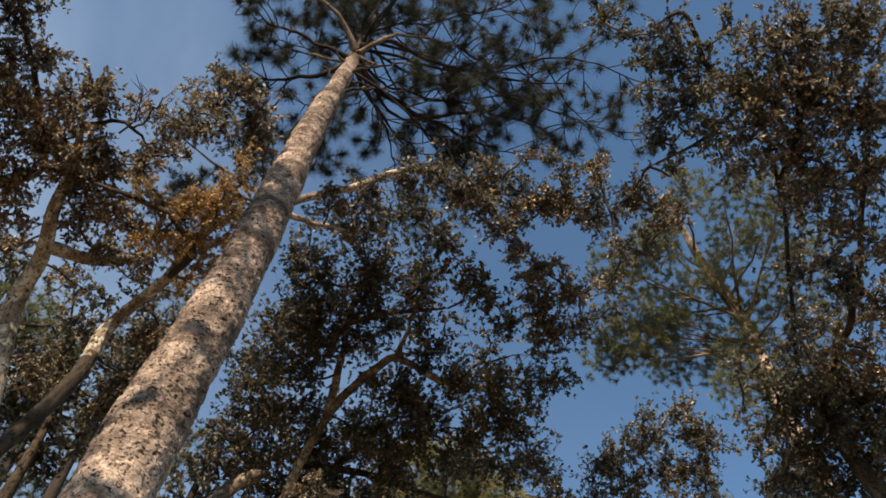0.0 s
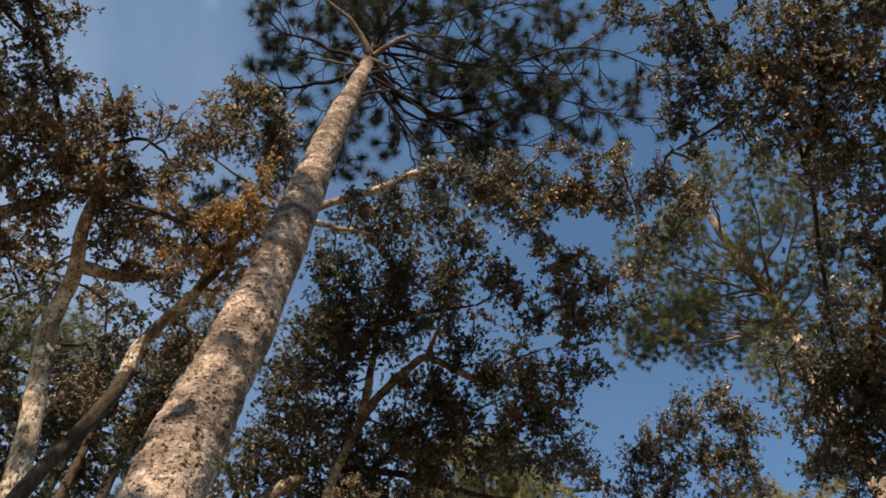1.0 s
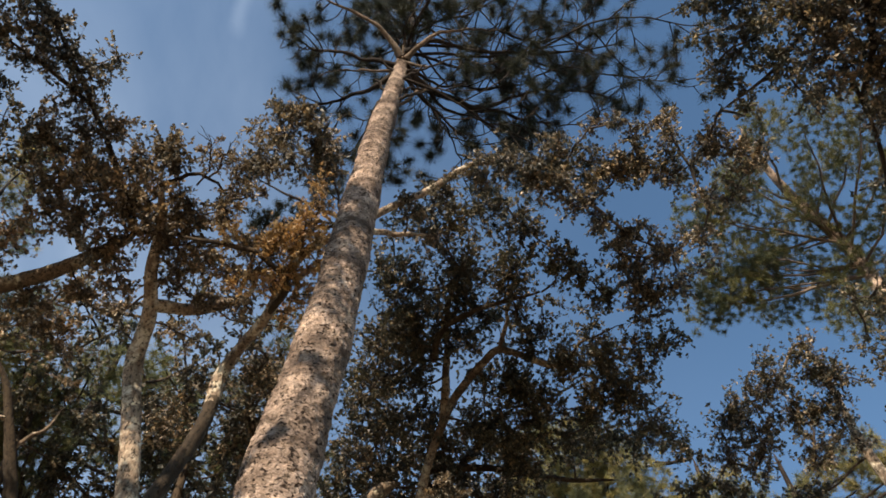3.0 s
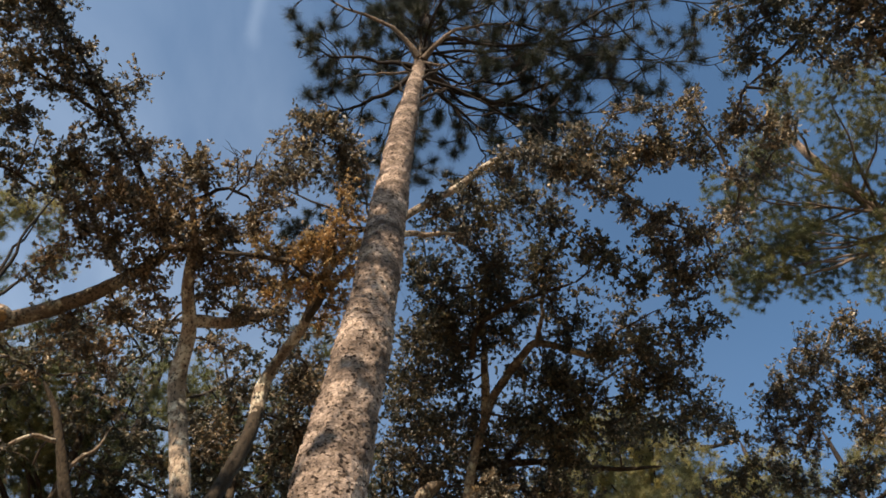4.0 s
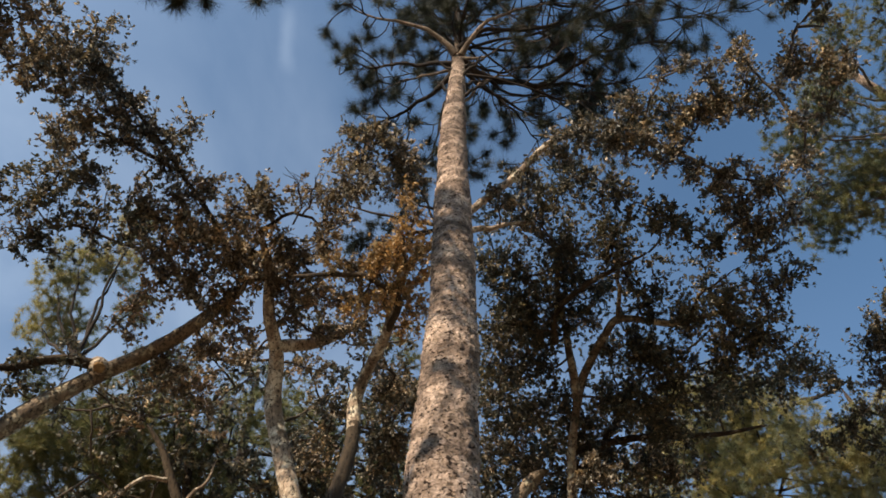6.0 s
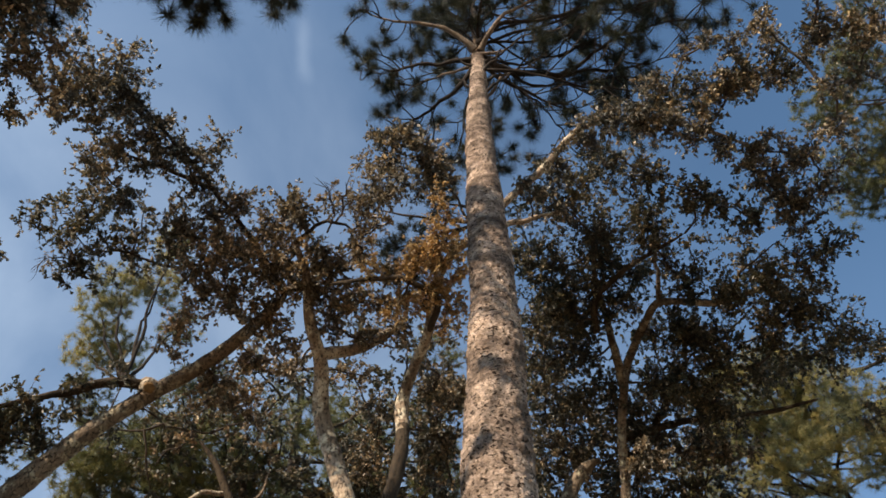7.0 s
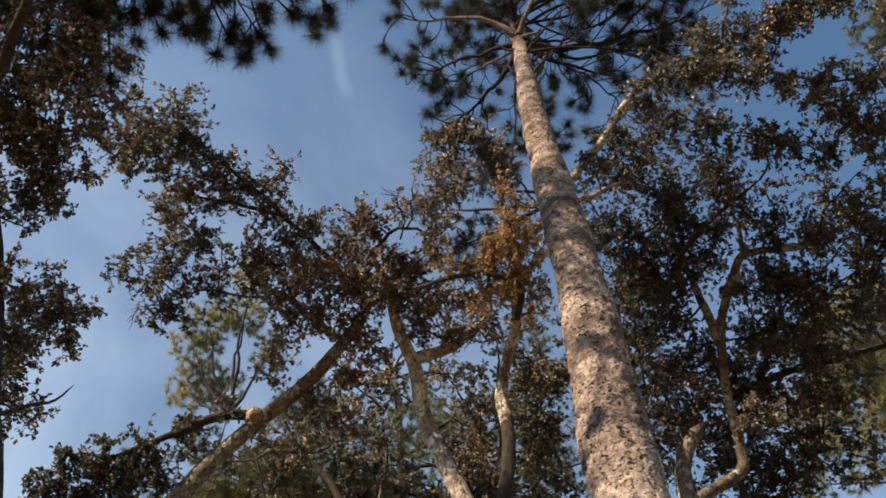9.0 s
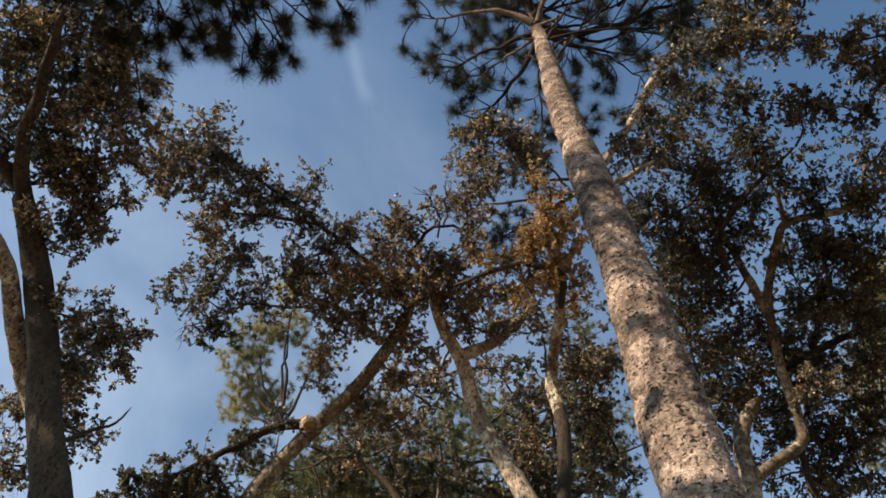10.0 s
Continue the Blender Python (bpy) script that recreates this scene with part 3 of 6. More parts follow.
F1 = [
    (0.39, 4.34, 10.6, 0.26, 0.7), (0.72, 4.38, 11.11, 0.28), (1.2, 4.01, 11.22, 0.28), (1.57, 3.9, 11.21, 0.33),
    (1.96, 3.96, 11.34, 0.33), (2.3, 4.07, 11.21, 0.33), (2.63, 4.4, 11.32, 0.29), (2.87, 4.06, 11.4, 0.29),
    (2.26, 3.84, 11.65, 0.29), (0.66, 4.85, 10.89, 0.27, 0.7)]
F2 = [
    (2.95, 4.6, 11.13, 0.26, 0.8), (3.36, 4.86, 11.22, 0.32), (3.52, 5.35, 11.14, 0.36), (3.68, 5.68, 10.89, 0.36),
    (3.89, 5, 11.19, 0.31), (3.97, 5.46, 10.9, 0.32), (3.16, 3.79, 11.42, 0.31), (3.48, 3.86, 11.28, 0.28)]
F3 = [
    (-1.33, 3.72, 10.24, 0.25, 0.6), (-1.59, 3.68, 10.21, 0.23, 0.5), (-1.21, 3.56, 10.86, 0.27, 0.8),
    (-0.79, 3.56, 10.91, 0.31), (-0.69, 3.9, 10.78, 0.28), (-1.03, 3.33, 10.97, 0.21)]
F4 = [
    (-0.76, 4.07, 9.59, 0.24), (-1.04, 4.25, 9.46, 0.28), (-0.75, 4.41, 9.41, 0.31), (-1.24, 4.33, 9.39, 0.21),
    (-1.41, 4.63, 9.19, 0.25, 0.7), (-1.09, 4.63, 9.24, 0.28, 0.8), (-0.89, 4.93, 9.43, 0.29),
    (-1.6, 4.21, 9.39, 0.21, 0.8)]
F5 = [
    (-1.5, 5.74, 9.65, 0.28, 0.5), (-1.46, 6.65, 10.24, 0.45, 0.8), (-1.74, 7.86, 10.5, 0.58, 0.9),
    (-1.28, 7.44, 10.93, 0.43), (-2.34, 7.37, 10.78, 0.45, 0.7), (-2.77, 7.7, 10.38, 0.49, 0.8)]
D_limb = [
    (-5.72, 5.32, 8.78), (-5.48, 5.33, 9.09), (-4.88, 5.4, 9.72), (-4.15, 5.37, 10.14), (-3.47, 5.12, 10.34),
    (-2.96, 4.81, 10.34)]
D_up = [
    (-2.96, 4.81, 10.34), (-3.31, 4.16, 10.89), (-3.66, 3.52, 11.36), (-3.9, 2.99, 11.45), (-4.16, 2.38, 11.5),
    (-4.39, 1.82, 11.31)]
D_side = [
    (-3.61, 3.61, 11.35), (-4.23, 3.04, 11.29), (-4.65, 2.66, 11.21)]
D_low = [
    (-6.28, 4.57, 8.93), (-5.74, 4.85, 9.31), (-5.31, 5.02, 9.63), (-4.89, 5.34, 9.8)]
D_thin = [
    (-3.46, 4.3, 10.89), (-4.45, 4.35, 10.92), (-5.07, 4, 11.12), (-5.78, 3.99, 11.21)]
D1 = [
    (-2.88, 4.04, 10.86, 0.43), (-2.6, 4.25, 10.27, 0.41), (-3.02, 4.43, 10.4, 0.46), (-3.43, 4.16, 10.61, 0.47),
    (-3.73, 3.9, 10.96, 0.44), (-3.38, 3.78, 11.14, 0.32), (-3.88, 4.17, 10.43, 0.39), (-4.16, 3.74, 11.08, 0.38, 0.8)]
D2 = [
    (-3.78, 3.43, 11.35, 0.41), (-3.97, 3.04, 11.4, 0.41), (-3.58, 3.06, 11.54, 0.33), (-4.28, 2.96, 11.3, 0.38),
    (-4.66, 2.73, 11.19, 0.33, 0.8), (-4.08, 2.6, 11.48, 0.38), (-4.31, 2.22, 11.48, 0.41), (-4.6, 1.89, 11.42, 0.41),
    (-4.21, 1.77, 11.61, 0.38), (-4.47, 1.47, 10.99, 0.36), (-4.73, 1.66, 10.83, 0.28),
    (-4.75, 1.96, 10.76, 0.25, 0.8)]
D3 = [
    (-4.77, 3.29, 10.96, 0.33, 0.6), (-5.28, 3.42, 11.23, 0.31, 0.5), (-5.49, 3.62, 11.04, 0.31, 0.5),
    (-5.07, 3.97, 11.14, 0.39, 0.6), (-4.39, 4, 10.86, 0.38, 0.7), (-5.73, 4.13, 11.31, 0.32, 0.4)]
D4 = [
    (-3.62, 4.62, 10.31, 0.36), (-3.27, 4.85, 10.08, 0.35), (-4.1, 4.64, 10.46, 0.37, 0.8),
    (-4.52, 4.99, 10.3, 0.38, 0.6), (-2.65, 4.61, 10.07, 0.34), (-4.21, 5.71, 10.01, 0.45, 0.8),
    (-3.68, 5.64, 10.3, 0.38, 0.7), (-3.17, 5.24, 10.13, 0.36, 0.8), (-4.09, 6.32, 10.3, 0.47, 0.7)]
D5 = [
    (-6.59, 4.38, 8.79, 0.31), (-6.27, 4.55, 8.95, 0.28), (-5.92, 4.7, 9.13, 0.27, 0.8), (-5.58, 4.94, 9.5, 0.27, 0.7),
    (-5.14, 5.01, 9.74, 0.26, 0.6), (-6.21, 4.85, 8.81, 0.31)]
E_trunk = [
    (-2.24, 6, 7.32), (-2.32, 5.97, 7.66), (-2.52, 5.94, 8.34), (-2.72, 5.8, 9.18), (-2.64, 5.45, 9.59)]
E_upper = [
    (-2.63, 5.43, 9.57), (-2.65, 4.97, 9.87), (-2.57, 4.51, 10.15), (-2.61, 4.06, 10.36)]
E_limb_r = [
    (-2.63, 5.35, 9.63), (-2.33, 5.51, 9.86), (-2, 5.59, 10.02), (-1.67, 5.53, 10.13), (-1.56, 5.44, 10.19), (-1.48, 5.32, 10.29)]
E_limb_u = [
    (-2.6, 4.1, 10.28), (-2.37, 3.99, 10.29), (-2.12, 3.93, 10.27), (-1.9, 3.97, 10.19), (-1.8, 4.11, 10.09)]
E1 = [
    (-2.37, 3.78, 10.33, 0.26), (-2.3, 4.51, 10.23, 0.28), (-2.34, 5.2, 10.42, 0.33, 0.8),
    (-2.58, 5.45, 10.2, 0.28, 0.5), (-3.37, 6.16, 10.71, 0.39, 0.6), (-1.95, 4.39, 10.37, 0.31, 0.7),
    (-1.59, 4.27, 10.5, 0.24, 0.5), (-2.03, 3.72, 10.44, 0.19, 0.4), (-2.61, 6.85, 11.1, 0.39, 0.4),
    (-2.05, 5.86, 10.68, 0.31, 0.7), (-2.52, 3.71, 10.54, 0.27)]
C_trunk = [
    (-4.98, 2.7, 6.04), (-5.04, 2.6, 6.31), (-5.22, 2.26, 7.19), (-5.25, 1.92, 7.83), (-5.23, 1.37, 8.57),
    (-5, 0.8, 8.83)]
C_limb_r = [
    (-4.75, 0.66, 8.67), (-4.48, 0.4, 8.64), (-4.07, 0.16, 8.66), (-3.7, -0.06, 8.65), (-3.39, -0.25, 8.59)]
C_limb_l = [
    (-4.82, 0.77, 8.55), (-4.81, 0.34, 8.6), (-4.83, -0.12, 8.71)]
C_second = [
    (-5.79, 2.59, 7.57), (-5.69, 2.12, 7.84), (-5.53, 1.68, 8.11), (-5.37, 1.33, 8.32), (-5.32, 0.81, 8.56)]
C_twig = [
    (-5.57, 2.63, 7.32), (-5.42, 2.9, 7.61), (-5.31, 3, 7.79), (-5.21, 3.04, 7.99)]
C_side = [
    (-5.36, 2.13, 7.71), (-5.36, 2.34, 8.04), (-5.29, 2.47, 8.43)]
C1 = [
    (-4.09, -0.15, 9.14, 0.41), (-3.71, 0, 9.32, 0.41), (-4.45, 0.19, 8.94, 0.38), (-4.16, 0.48, 9.08, 0.38),
    (-3.84, 0.59, 9.23, 0.35), (-4.11, -0.41, 9.12, 0.35), (-3.57, 0.29, 9.37, 0.35), (-3.54, 0.76, 9.57, 0.22, 0.7)]
C2 = [
    (-4, 1.08, 9.32, 0.31), (-4.33, 1.02, 9.16, 0.34), (-4.64, 0.89, 9, 0.34), (-4.69, 1.31, 8.91, 0.27, 0.8),
    (-4.14, 1.42, 9.31, 0.26), (-4.93, 1.05, 8.56, 0.27, 0.6), (-5.04, 1.52, 8.64, 0.22, 0.4)]
C3 = [
    (-5.17, 2.28, 8.72, 0.27), (-5.17, 2.6, 8.6, 0.27), (-5.4, 2.39, 8.51, 0.33), (-5.33, 2.77, 8.42, 0.21),
    (-5.66, 2.57, 8.24, 0.31), (-5.85, 2.74, 8.01, 0.29), (-5.79, 3.04, 7.92, 0.23), (-6.1, 2.42, 7.92, 0.37, 0.7),
    (-6.31, 2.77, 7.57, 0.37, 0.7), (-6.02, 3.08, 7.69, 0.19)]
B_TUFTS = [
    (-3.48, 0.49, 10.1), (-3.3, 0.72, 10.1), (-2.99, 0.6, 10.1), (-2.92, 0.92, 10.1), (-2.57, 0.96, 10.1), (-2.39, 1.17, 10.1), (-1.98, 1.13, 10.1), (-1.61, 1.24, 10.1), (-4.14, 0.81, 10.1),
    (-2.64, 0.67, 10.21), (-2.4, 1.36, 10.18), (-2.71, 1.09, 10.14), (-3.06, 0.8, 10.06), (-3.4, 0.43, 9.97),
    (-1.77, 1.46, 10.71), (-1.98, 1.16, 10.31), (-3.91, 0.88, 9.73), (-3.02, 0.36, 10.11), (-3.92, -0.38, 9.77)]
J_trunk = [
    (6.39, 4.37, 6.86), (6.18, 4.33, 8.13), (5.85, 4.09, 8.46)]
J_limb1 = [
    (5.73, 4.01, 8.32), (5.06, 3, 8.53), (4.33, 1.95, 8.5), (3.8, 1.4, 8.8), (3.63, 1.89, 9.01), (3.39, 2.38, 9.32)]
J_limb2 = [
    (4.33, 1.95, 8.5), (4.06, 1.05, 8.49), (3.73, 0.48, 8.73)]
J_limb3 = [
    (3.8, 1.4, 8.8), (3.43, 1.19, 9.24), (3.06, 0.86, 9.53), (2.95, 1.07, 9.66)]
J_limb4 = [
    (5.73, 4.01, 8.32), (5.4, 2.88, 8.06), (4.92, 1.84, 8.01), (4.56, 1.01, 8.19)]
J1 = [
    (3.04, 1.09, 9.51, 0.32), (2.99, 1.39, 9.49, 0.23), (3.34, 1.31, 9.36, 0.32), (3.43, 1.67, 9.26, 0.29),
    (3.32, 2.01, 9.23, 0.29), (3.65, 1.73, 8.92, 0.31), (3.51, 0.9, 9.35, 0.28, 0.6), (3.56, 1.22, 8.73, 0.33),
    (2.84, 1.34, 11.13, 0.3), (2.99, 1.36, 10.56, 0.2)]
J2 = [
    (3.68, 0.8, 8.73, 0.39), (3.95, 0.58, 8.6, 0.45), (4.28, 0.44, 8.43, 0.45), (4, 1.13, 8.52, 0.45, 1.4),
    (4.39, 0.99, 8.31, 0.45, 1.3), (3.89, 1.6, 8.48, 0.39), (4.29, 1.56, 8.26, 0.39), (4.69, 1.45, 8.02, 0.39)]
J3 = [
    (4.3, 1.98, 8.15, 0.33), (4.65, 1.98, 7.91, 0.33), (4.93, 1.97, 7.7, 0.33), (4.97, 2.52, 8.14, 0.35),
    (5.33, 2.55, 7.84, 0.35), (5.19, 3.14, 8.37, 0.33, 0.5), (5.44, 3.2, 8.14, 0.37, 0.8), (5.79, 3.18, 7.86, 0.37)]
J4 = [
    (5.86, 3.73, 8.22, 0.39), (5.53, 4, 8.34, 0.35, 0.5), (6.25, 3.87, 7.78, 0.39), (6.04, 4.56, 8.29, 0.34, 0.6),
    (6.35, 4.44, 8.08, 0.34, 0.5)]
J5 = [
    (3.5, 3.13, 11.05, 0.28, 0.7), (3.62, 2.98, 9.93, 0.32), (4.01, 2.99, 9.75, 0.32), (3.93, 3.35, 9.65, 0.25, 0.7),
    (3.85, 3.71, 10.12, 0.27, 0.5), (4.01, 4.31, 10.37, 0.31, 0.6)]
K_trunk = [
    (6.47, 6.72, 8.47), (6.47, 6.72, 9.41), (6.45, 6.61, 9.98)]
K_limb = [
    (6.41, 6.57, 9.93), (6.11, 6.16, 10.16), (5.79, 5.89, 10.41), (5.55, 6.45, 10.18)]
K1 = [
    (4.95, 7.06, 10.06, 0.37), (5.26, 6.72, 10.14, 0.37), (5.49, 6.35, 10.29, 0.37), (5.79, 6.06, 10.3, 0.36),
    (6.09, 6.09, 10.08, 0.37), (5.77, 6.65, 9.88, 0.41), (5.33, 7.05, 9.83, 0.37), (6.1, 6.53, 9.74, 0.32)]
I_trunk_low = [
    (10.96, 8.61, 12.33), (11.03, 8.53, 14.65)]
I_trunk = [
    (11.14, 8.2, 18.81), (10.33, 7.7, 20.01), (9.8, 7.2, 21.2), (9.68, 6.8, 22.55)]
I1 = [
    (8.95, 7.5, 20.2, 0.6), (10.73, 6.8, 19.65, 0.8), (11.22, 6.26, 19.55, 0.65), (9.55, 8.4, 19.64, 0.9),
    (9.08, 9.31, 19.43, 0.75), (10.36, 8.82, 18.98, 0.82), (11.05, 7.9, 19, 0.65, 0.6), (11.74, 8.07, 18.48, 0.75),
    (10.12, 10.02, 18.47, 0.65), (10.96, 9.57, 18.21, 0.75), (11.97, 8.99, 17.84, 0.75), (9.3, 6.2, 20.62, 0.59),
    (12.05, 6.09, 19.07, 0.75), (11.77, 9.99, 14.47, 0.59)]
H1 = [
    (4.27, 13.12, 16.07, 0.68), (5.1, 12.67, 16.2, 0.53), (4.34, 13.87, 15.33, 0.82), (5.54, 13.74, 15.02, 0.68),
    (6.51, 13.77, 14.54, 0.68), (3.53, 13.64, 15.78, 0.56)]
H2 = [
    (6.93, 11.81, 13.26, 0.73), (7.53, 11.45, 13.25, 0.61), (6.42, 12.37, 12.98, 0.73), (7.3, 12.24, 12.57, 0.73),
    (7.96, 11.65, 12.76, 0.67)]
H3 = [
    (-8.13, 6.93, 16.15, 0.56), (-8.56, 7.21, 15.77, 0.56), (-8.88, 7.79, 15.25, 0.48), (-8.33, 7.99, 15.48, 0.48),
    (-7.44, 7.18, 16.38, 0.43), (-7.26, 8.06, 16.01, 0.48, 0.6), (-6.97, 6.62, 16.86, 0.4)]
H4 = [
    (-8.82, 9.38, 14.25, 0.67), (-8.12, 9.8, 14.39, 0.67), (-7.41, 9.77, 14.82, 0.61), (-6.59, 10.31, 14.83, 0.67),
    (-6.08, 10.97, 15.89, 0.65, 0.6), (-7.09, 9.87, 16.23, 0.65, 0.6), (-10.22, 8.43, 13.9, 0.67)]
H5 = [
    (-5.23, 12.53, 16.27, 0.74), (-4.77, 12.09, 16.79, 0.53), (-4.42, 13.26, 15.88, 0.82), (-2.75, 13.37, 16.17, 0.82),
    (-3.09, 14.04, 15.45, 0.82), (-6.85, 12.29, 15.83, 0.82), (-5.89, 13.04, 15.57, 0.74)]
H6 = [
    (-8.71, 9.38, 14.27, 0.8), (-7.92, 10.07, 14.25, 0.8), (-8.82, 10.26, 13.48, 0.8), (-7.46, 10.93, 13.81, 0.8),
    (-6.14, 10.9, 14.55, 0.8), (-5.64, 11.66, 14.1, 0.73), (-9.01, 8.51, 14.66, 0.53)]
H7 = [
    (-1.9, 7.2, 15.76, 0.4), (-2.36, 7.27, 15.65, 0.33, 0.7), (-1.15, 6.65, 16.11, 0.4, 0.8),
    (-2.69, 6.4, 16.02, 0.29, 0.5)]
M1 = [
    (0.15, 8.76, 11.77, 0.6), (0.28, 9.37, 11.2, 0.6), (-0.54, 9.59, 11, 0.5), (0.66, 9.93, 10.6, 0.6),
    (1.5, 9.69, 10.73, 0.6), (1.54, 10.23, 10.11, 0.6), (0.83, 10.43, 9.99, 0.6), (-0.03, 10.23, 10.29, 0.5, 0.8),
    (2.23, 9.34, 10.93, 0.5, 0.8), (0.41, 8.23, 12.19, 0.45, 0.7)]
M2 = [
    (0.48, 8.48, 12.75, 0.62, 0.8), (0.08, 9.01, 12.34, 0.62), (-0.21, 9.76, 11.66, 0.62), (0.5, 9.65, 11.77, 0.62),
    (-0.43, 8.65, 12.62, 0.52, 0.7), (1.73, 9.26, 12.01, 0.57), (2.57, 9.4, 11.72, 0.57, 0.8),
    (0.66, 7.8, 13.23, 0.57, 0.7), (2.76, 8.69, 12.28, 0.52, 0.8), (1.93, 8.62, 12.51, 0.52)]
M3 = [
    (3.78, 8.05, 12.48, 0.42, 0.6), (1.8, 10.22, 11.78, 0.54), (0.88, 10.47, 11.64, 0.54),
    (-0.61, 10.12, 11.27, 0.52)]
N1 = [
    (-1.5, 7.36, 10.91, 0.49, 0.8), (-1.64, 7.84, 10.48, 0.53), (-2.02, 8.63, 10.37, 0.56),
    (-2.57, 7.71, 11.07, 0.46, 0.7), (-3.28, 8.3, 11.04, 0.48, 0.7), (-2.98, 8.78, 10.68, 0.58),
    (-3, 7.22, 11.97, 0.39, 0.5), (-2.64, 6.11, 11.57, 0.4, 0.7)]
N2 = [
    (-4.4, 6.74, 11.82, 0.58, 0.7), (-5.14, 6.92, 11.37, 0.58, 0.8), (-4.62, 7.79, 11.63, 0.6, 0.7),
    (-5.72, 7.21, 10.84, 0.58, 0.8), (-5.05, 8.14, 11.14, 0.6, 0.8), (-5.81, 6.68, 11.17, 0.48, 0.6),
    (-3.86, 7.23, 11.69, 0.43, 0.5), (-4.28, 8.3, 11.36, 0.5, 0.6)]
N3 = [
    (-3.31, 8.16, 11.14, 0.58, 0.8), (-2.99, 8.65, 10.82, 0.58, 0.8), (-2.68, 7.74, 11.68, 0.48, 0.6),
    (-2.28, 8.63, 11.04, 0.58), (-2.75, 9.22, 10.33, 0.58), (-1.9, 9.21, 10.58, 0.48), (-1.75, 8.2, 11.53, 0.48, 0.6),
    (-3.81, 7.05, 11.79, 0.48, 0.5)]
D6 = [
    (-6.05, 6.39, 10.49, 0.51, 0.7), (-5.49, 6.62, 10.68, 0.56, 0.8), (-5.76, 7.06, 10.16, 0.56, 0.7),
    (-5.03, 6.93, 10.72, 0.56, 0.8), (-6.19, 7.26, 9.69, 0.56, 0.7), (-4.85, 7.55, 10.31, 0.56, 0.7),
    (-5.32, 7.65, 9.94, 0.46, 0.7), (-4.09, 7.12, 11.03, 0.51, 0.6)]
I2 = [
    (9.73, 5.66, 19.41, 0.78), (8.59, 7.17, 19.45, 0.7), (11.54, 6.73, 17.91, 0.78), (7.78, 8.22, 19.36, 0.62),
    (10.8, 8.45, 17.62, 0.7), (12.13, 8.15, 16.81, 0.78), (9.98, 7.32, 18.66, 0.62), (8.32, 8.12, 19.17, 0.62),
    (10.77, 4.99, 19.01, 0.7), (12.21, 7.1, 17.26, 0.7), (9.38, 8.95, 18.22, 0.62), (10.59, 8.82, 16.21, 0.67),
    (11.45, 8.74, 15.61, 0.67), (12.26, 8.2, 15.25, 0.67)]
H8 = [
    (4.71, 13.01, 13.1, 0.67), (6.33, 12.82, 15.57, 0.59, 0.7), (5.33, 13.22, 15.61, 0.59), (6.71, 12.59, 14.13, 0.63),
    (6.95, 12.32, 12.71, 0.67), (3.26, 14.29, 15.2, 0.74)]
J6 = [
    (4.94, 2.79, 8.69, 0.27, 0.5), (5.19, 2.5, 8.11, 0.32, 0.7), (5.95, 4.13, 8.34, 0.36), (6.01, 3.6, 8.02, 0.35),
    (6.55, 4.54, 7.81, 0.45), (6.34, 4.88, 8.09, 0.34, 0.6), (5.97, 4.91, 8.84, 0.31, 0.4)]
Q_trunk = [
    (-0.45, 8.43, 8.07), (-0.23, 8.53, 8.85), (-0.05, 8.63, 9.68), (0.27, 8.72, 10.21), (0.51, 8.7, 10.34)]
Q_fork = [
    (-0.17, 8.53, 8.92), (0.17, 8.62, 9.09), (0.49, 8.7, 9.23), (0.8, 8.77, 9.41)]
D_fork = [
    (-3.57, 5.02, 10.24), (-3.77, 4.69, 10.47), (-3.92, 4.43, 10.66), (-3.96, 4.18, 10.88)]
G_curl = [
    (0.89, 7.03, 11.11), (0.97, 6.55, 11.19), (1.38, 6.15, 11.16), (1.96, 5.81, 11.03), (2.27, 5.63, 10.95)]
G_bare_b = [
    (3.01, 6.09, 10.55), (3.16, 6.04, 10.53), (3.29, 6.02, 10.49)]
E_dead = [
    (-2.12, 3.97, 10.08), (-1.94, 3.69, 10.02), (-1.92, 3.46, 10.02), (-1.94, 3.28, 9.97)]
E_dead_b = [
    (-1.95, 3.81, 9.97), (-1.78, 3.61, 9.98), (-1.7, 3.37, 9.99)]
O1 = [
    (-4.36, 9.56, 13.63, 0.53), (-3.54, 10.17, 13.41, 0.59, 0.7), (-3.54, 11.06, 12.59, 0.65),
    (-2.64, 11.74, 12.15, 0.65), (-2.24, 10.73, 13.25, 0.59), (-3.57, 11.72, 11.87, 0.59), (-0.96, 11.23, 12.98, 0.53),
    (-4.65, 8.92, 14.01, 0.48, 0.6), (-1.39, 10.09, 13.95, 0.48, 0.6)]
O2 = [
    (-3.69, 8.88, 13.12, 0.5, 0.6), (-3.35, 9.43, 12.78, 0.5, 0.8), (-2.32, 9.33, 13.11, 0.56),
    (-1.82, 8.6, 13.75, 0.5, 0.7), (-3.6, 10.1, 12.09, 0.56), (-2.43, 10.29, 12.24, 0.61),
    (-4.4, 9.3, 12.51, 0.56, 0.6)]
C4 = [
    (-4.52, -0.11, 9.48, 0.4), (-4.26, 0.15, 9.61, 0.4), (-4.02, 0.32, 9.72, 0.33), (-4.8, 0.52, 9.29, 0.4),
    (-5.15, 0.62, 9.07, 0.3), (-4.13, 0.92, 9.62, 0.3), (-4.02, -0.32, 9.72, 0.4), (-3.64, -0.12, 9.9, 0.33),
    (-3.55, 0.19, 10.14, 0.27)]
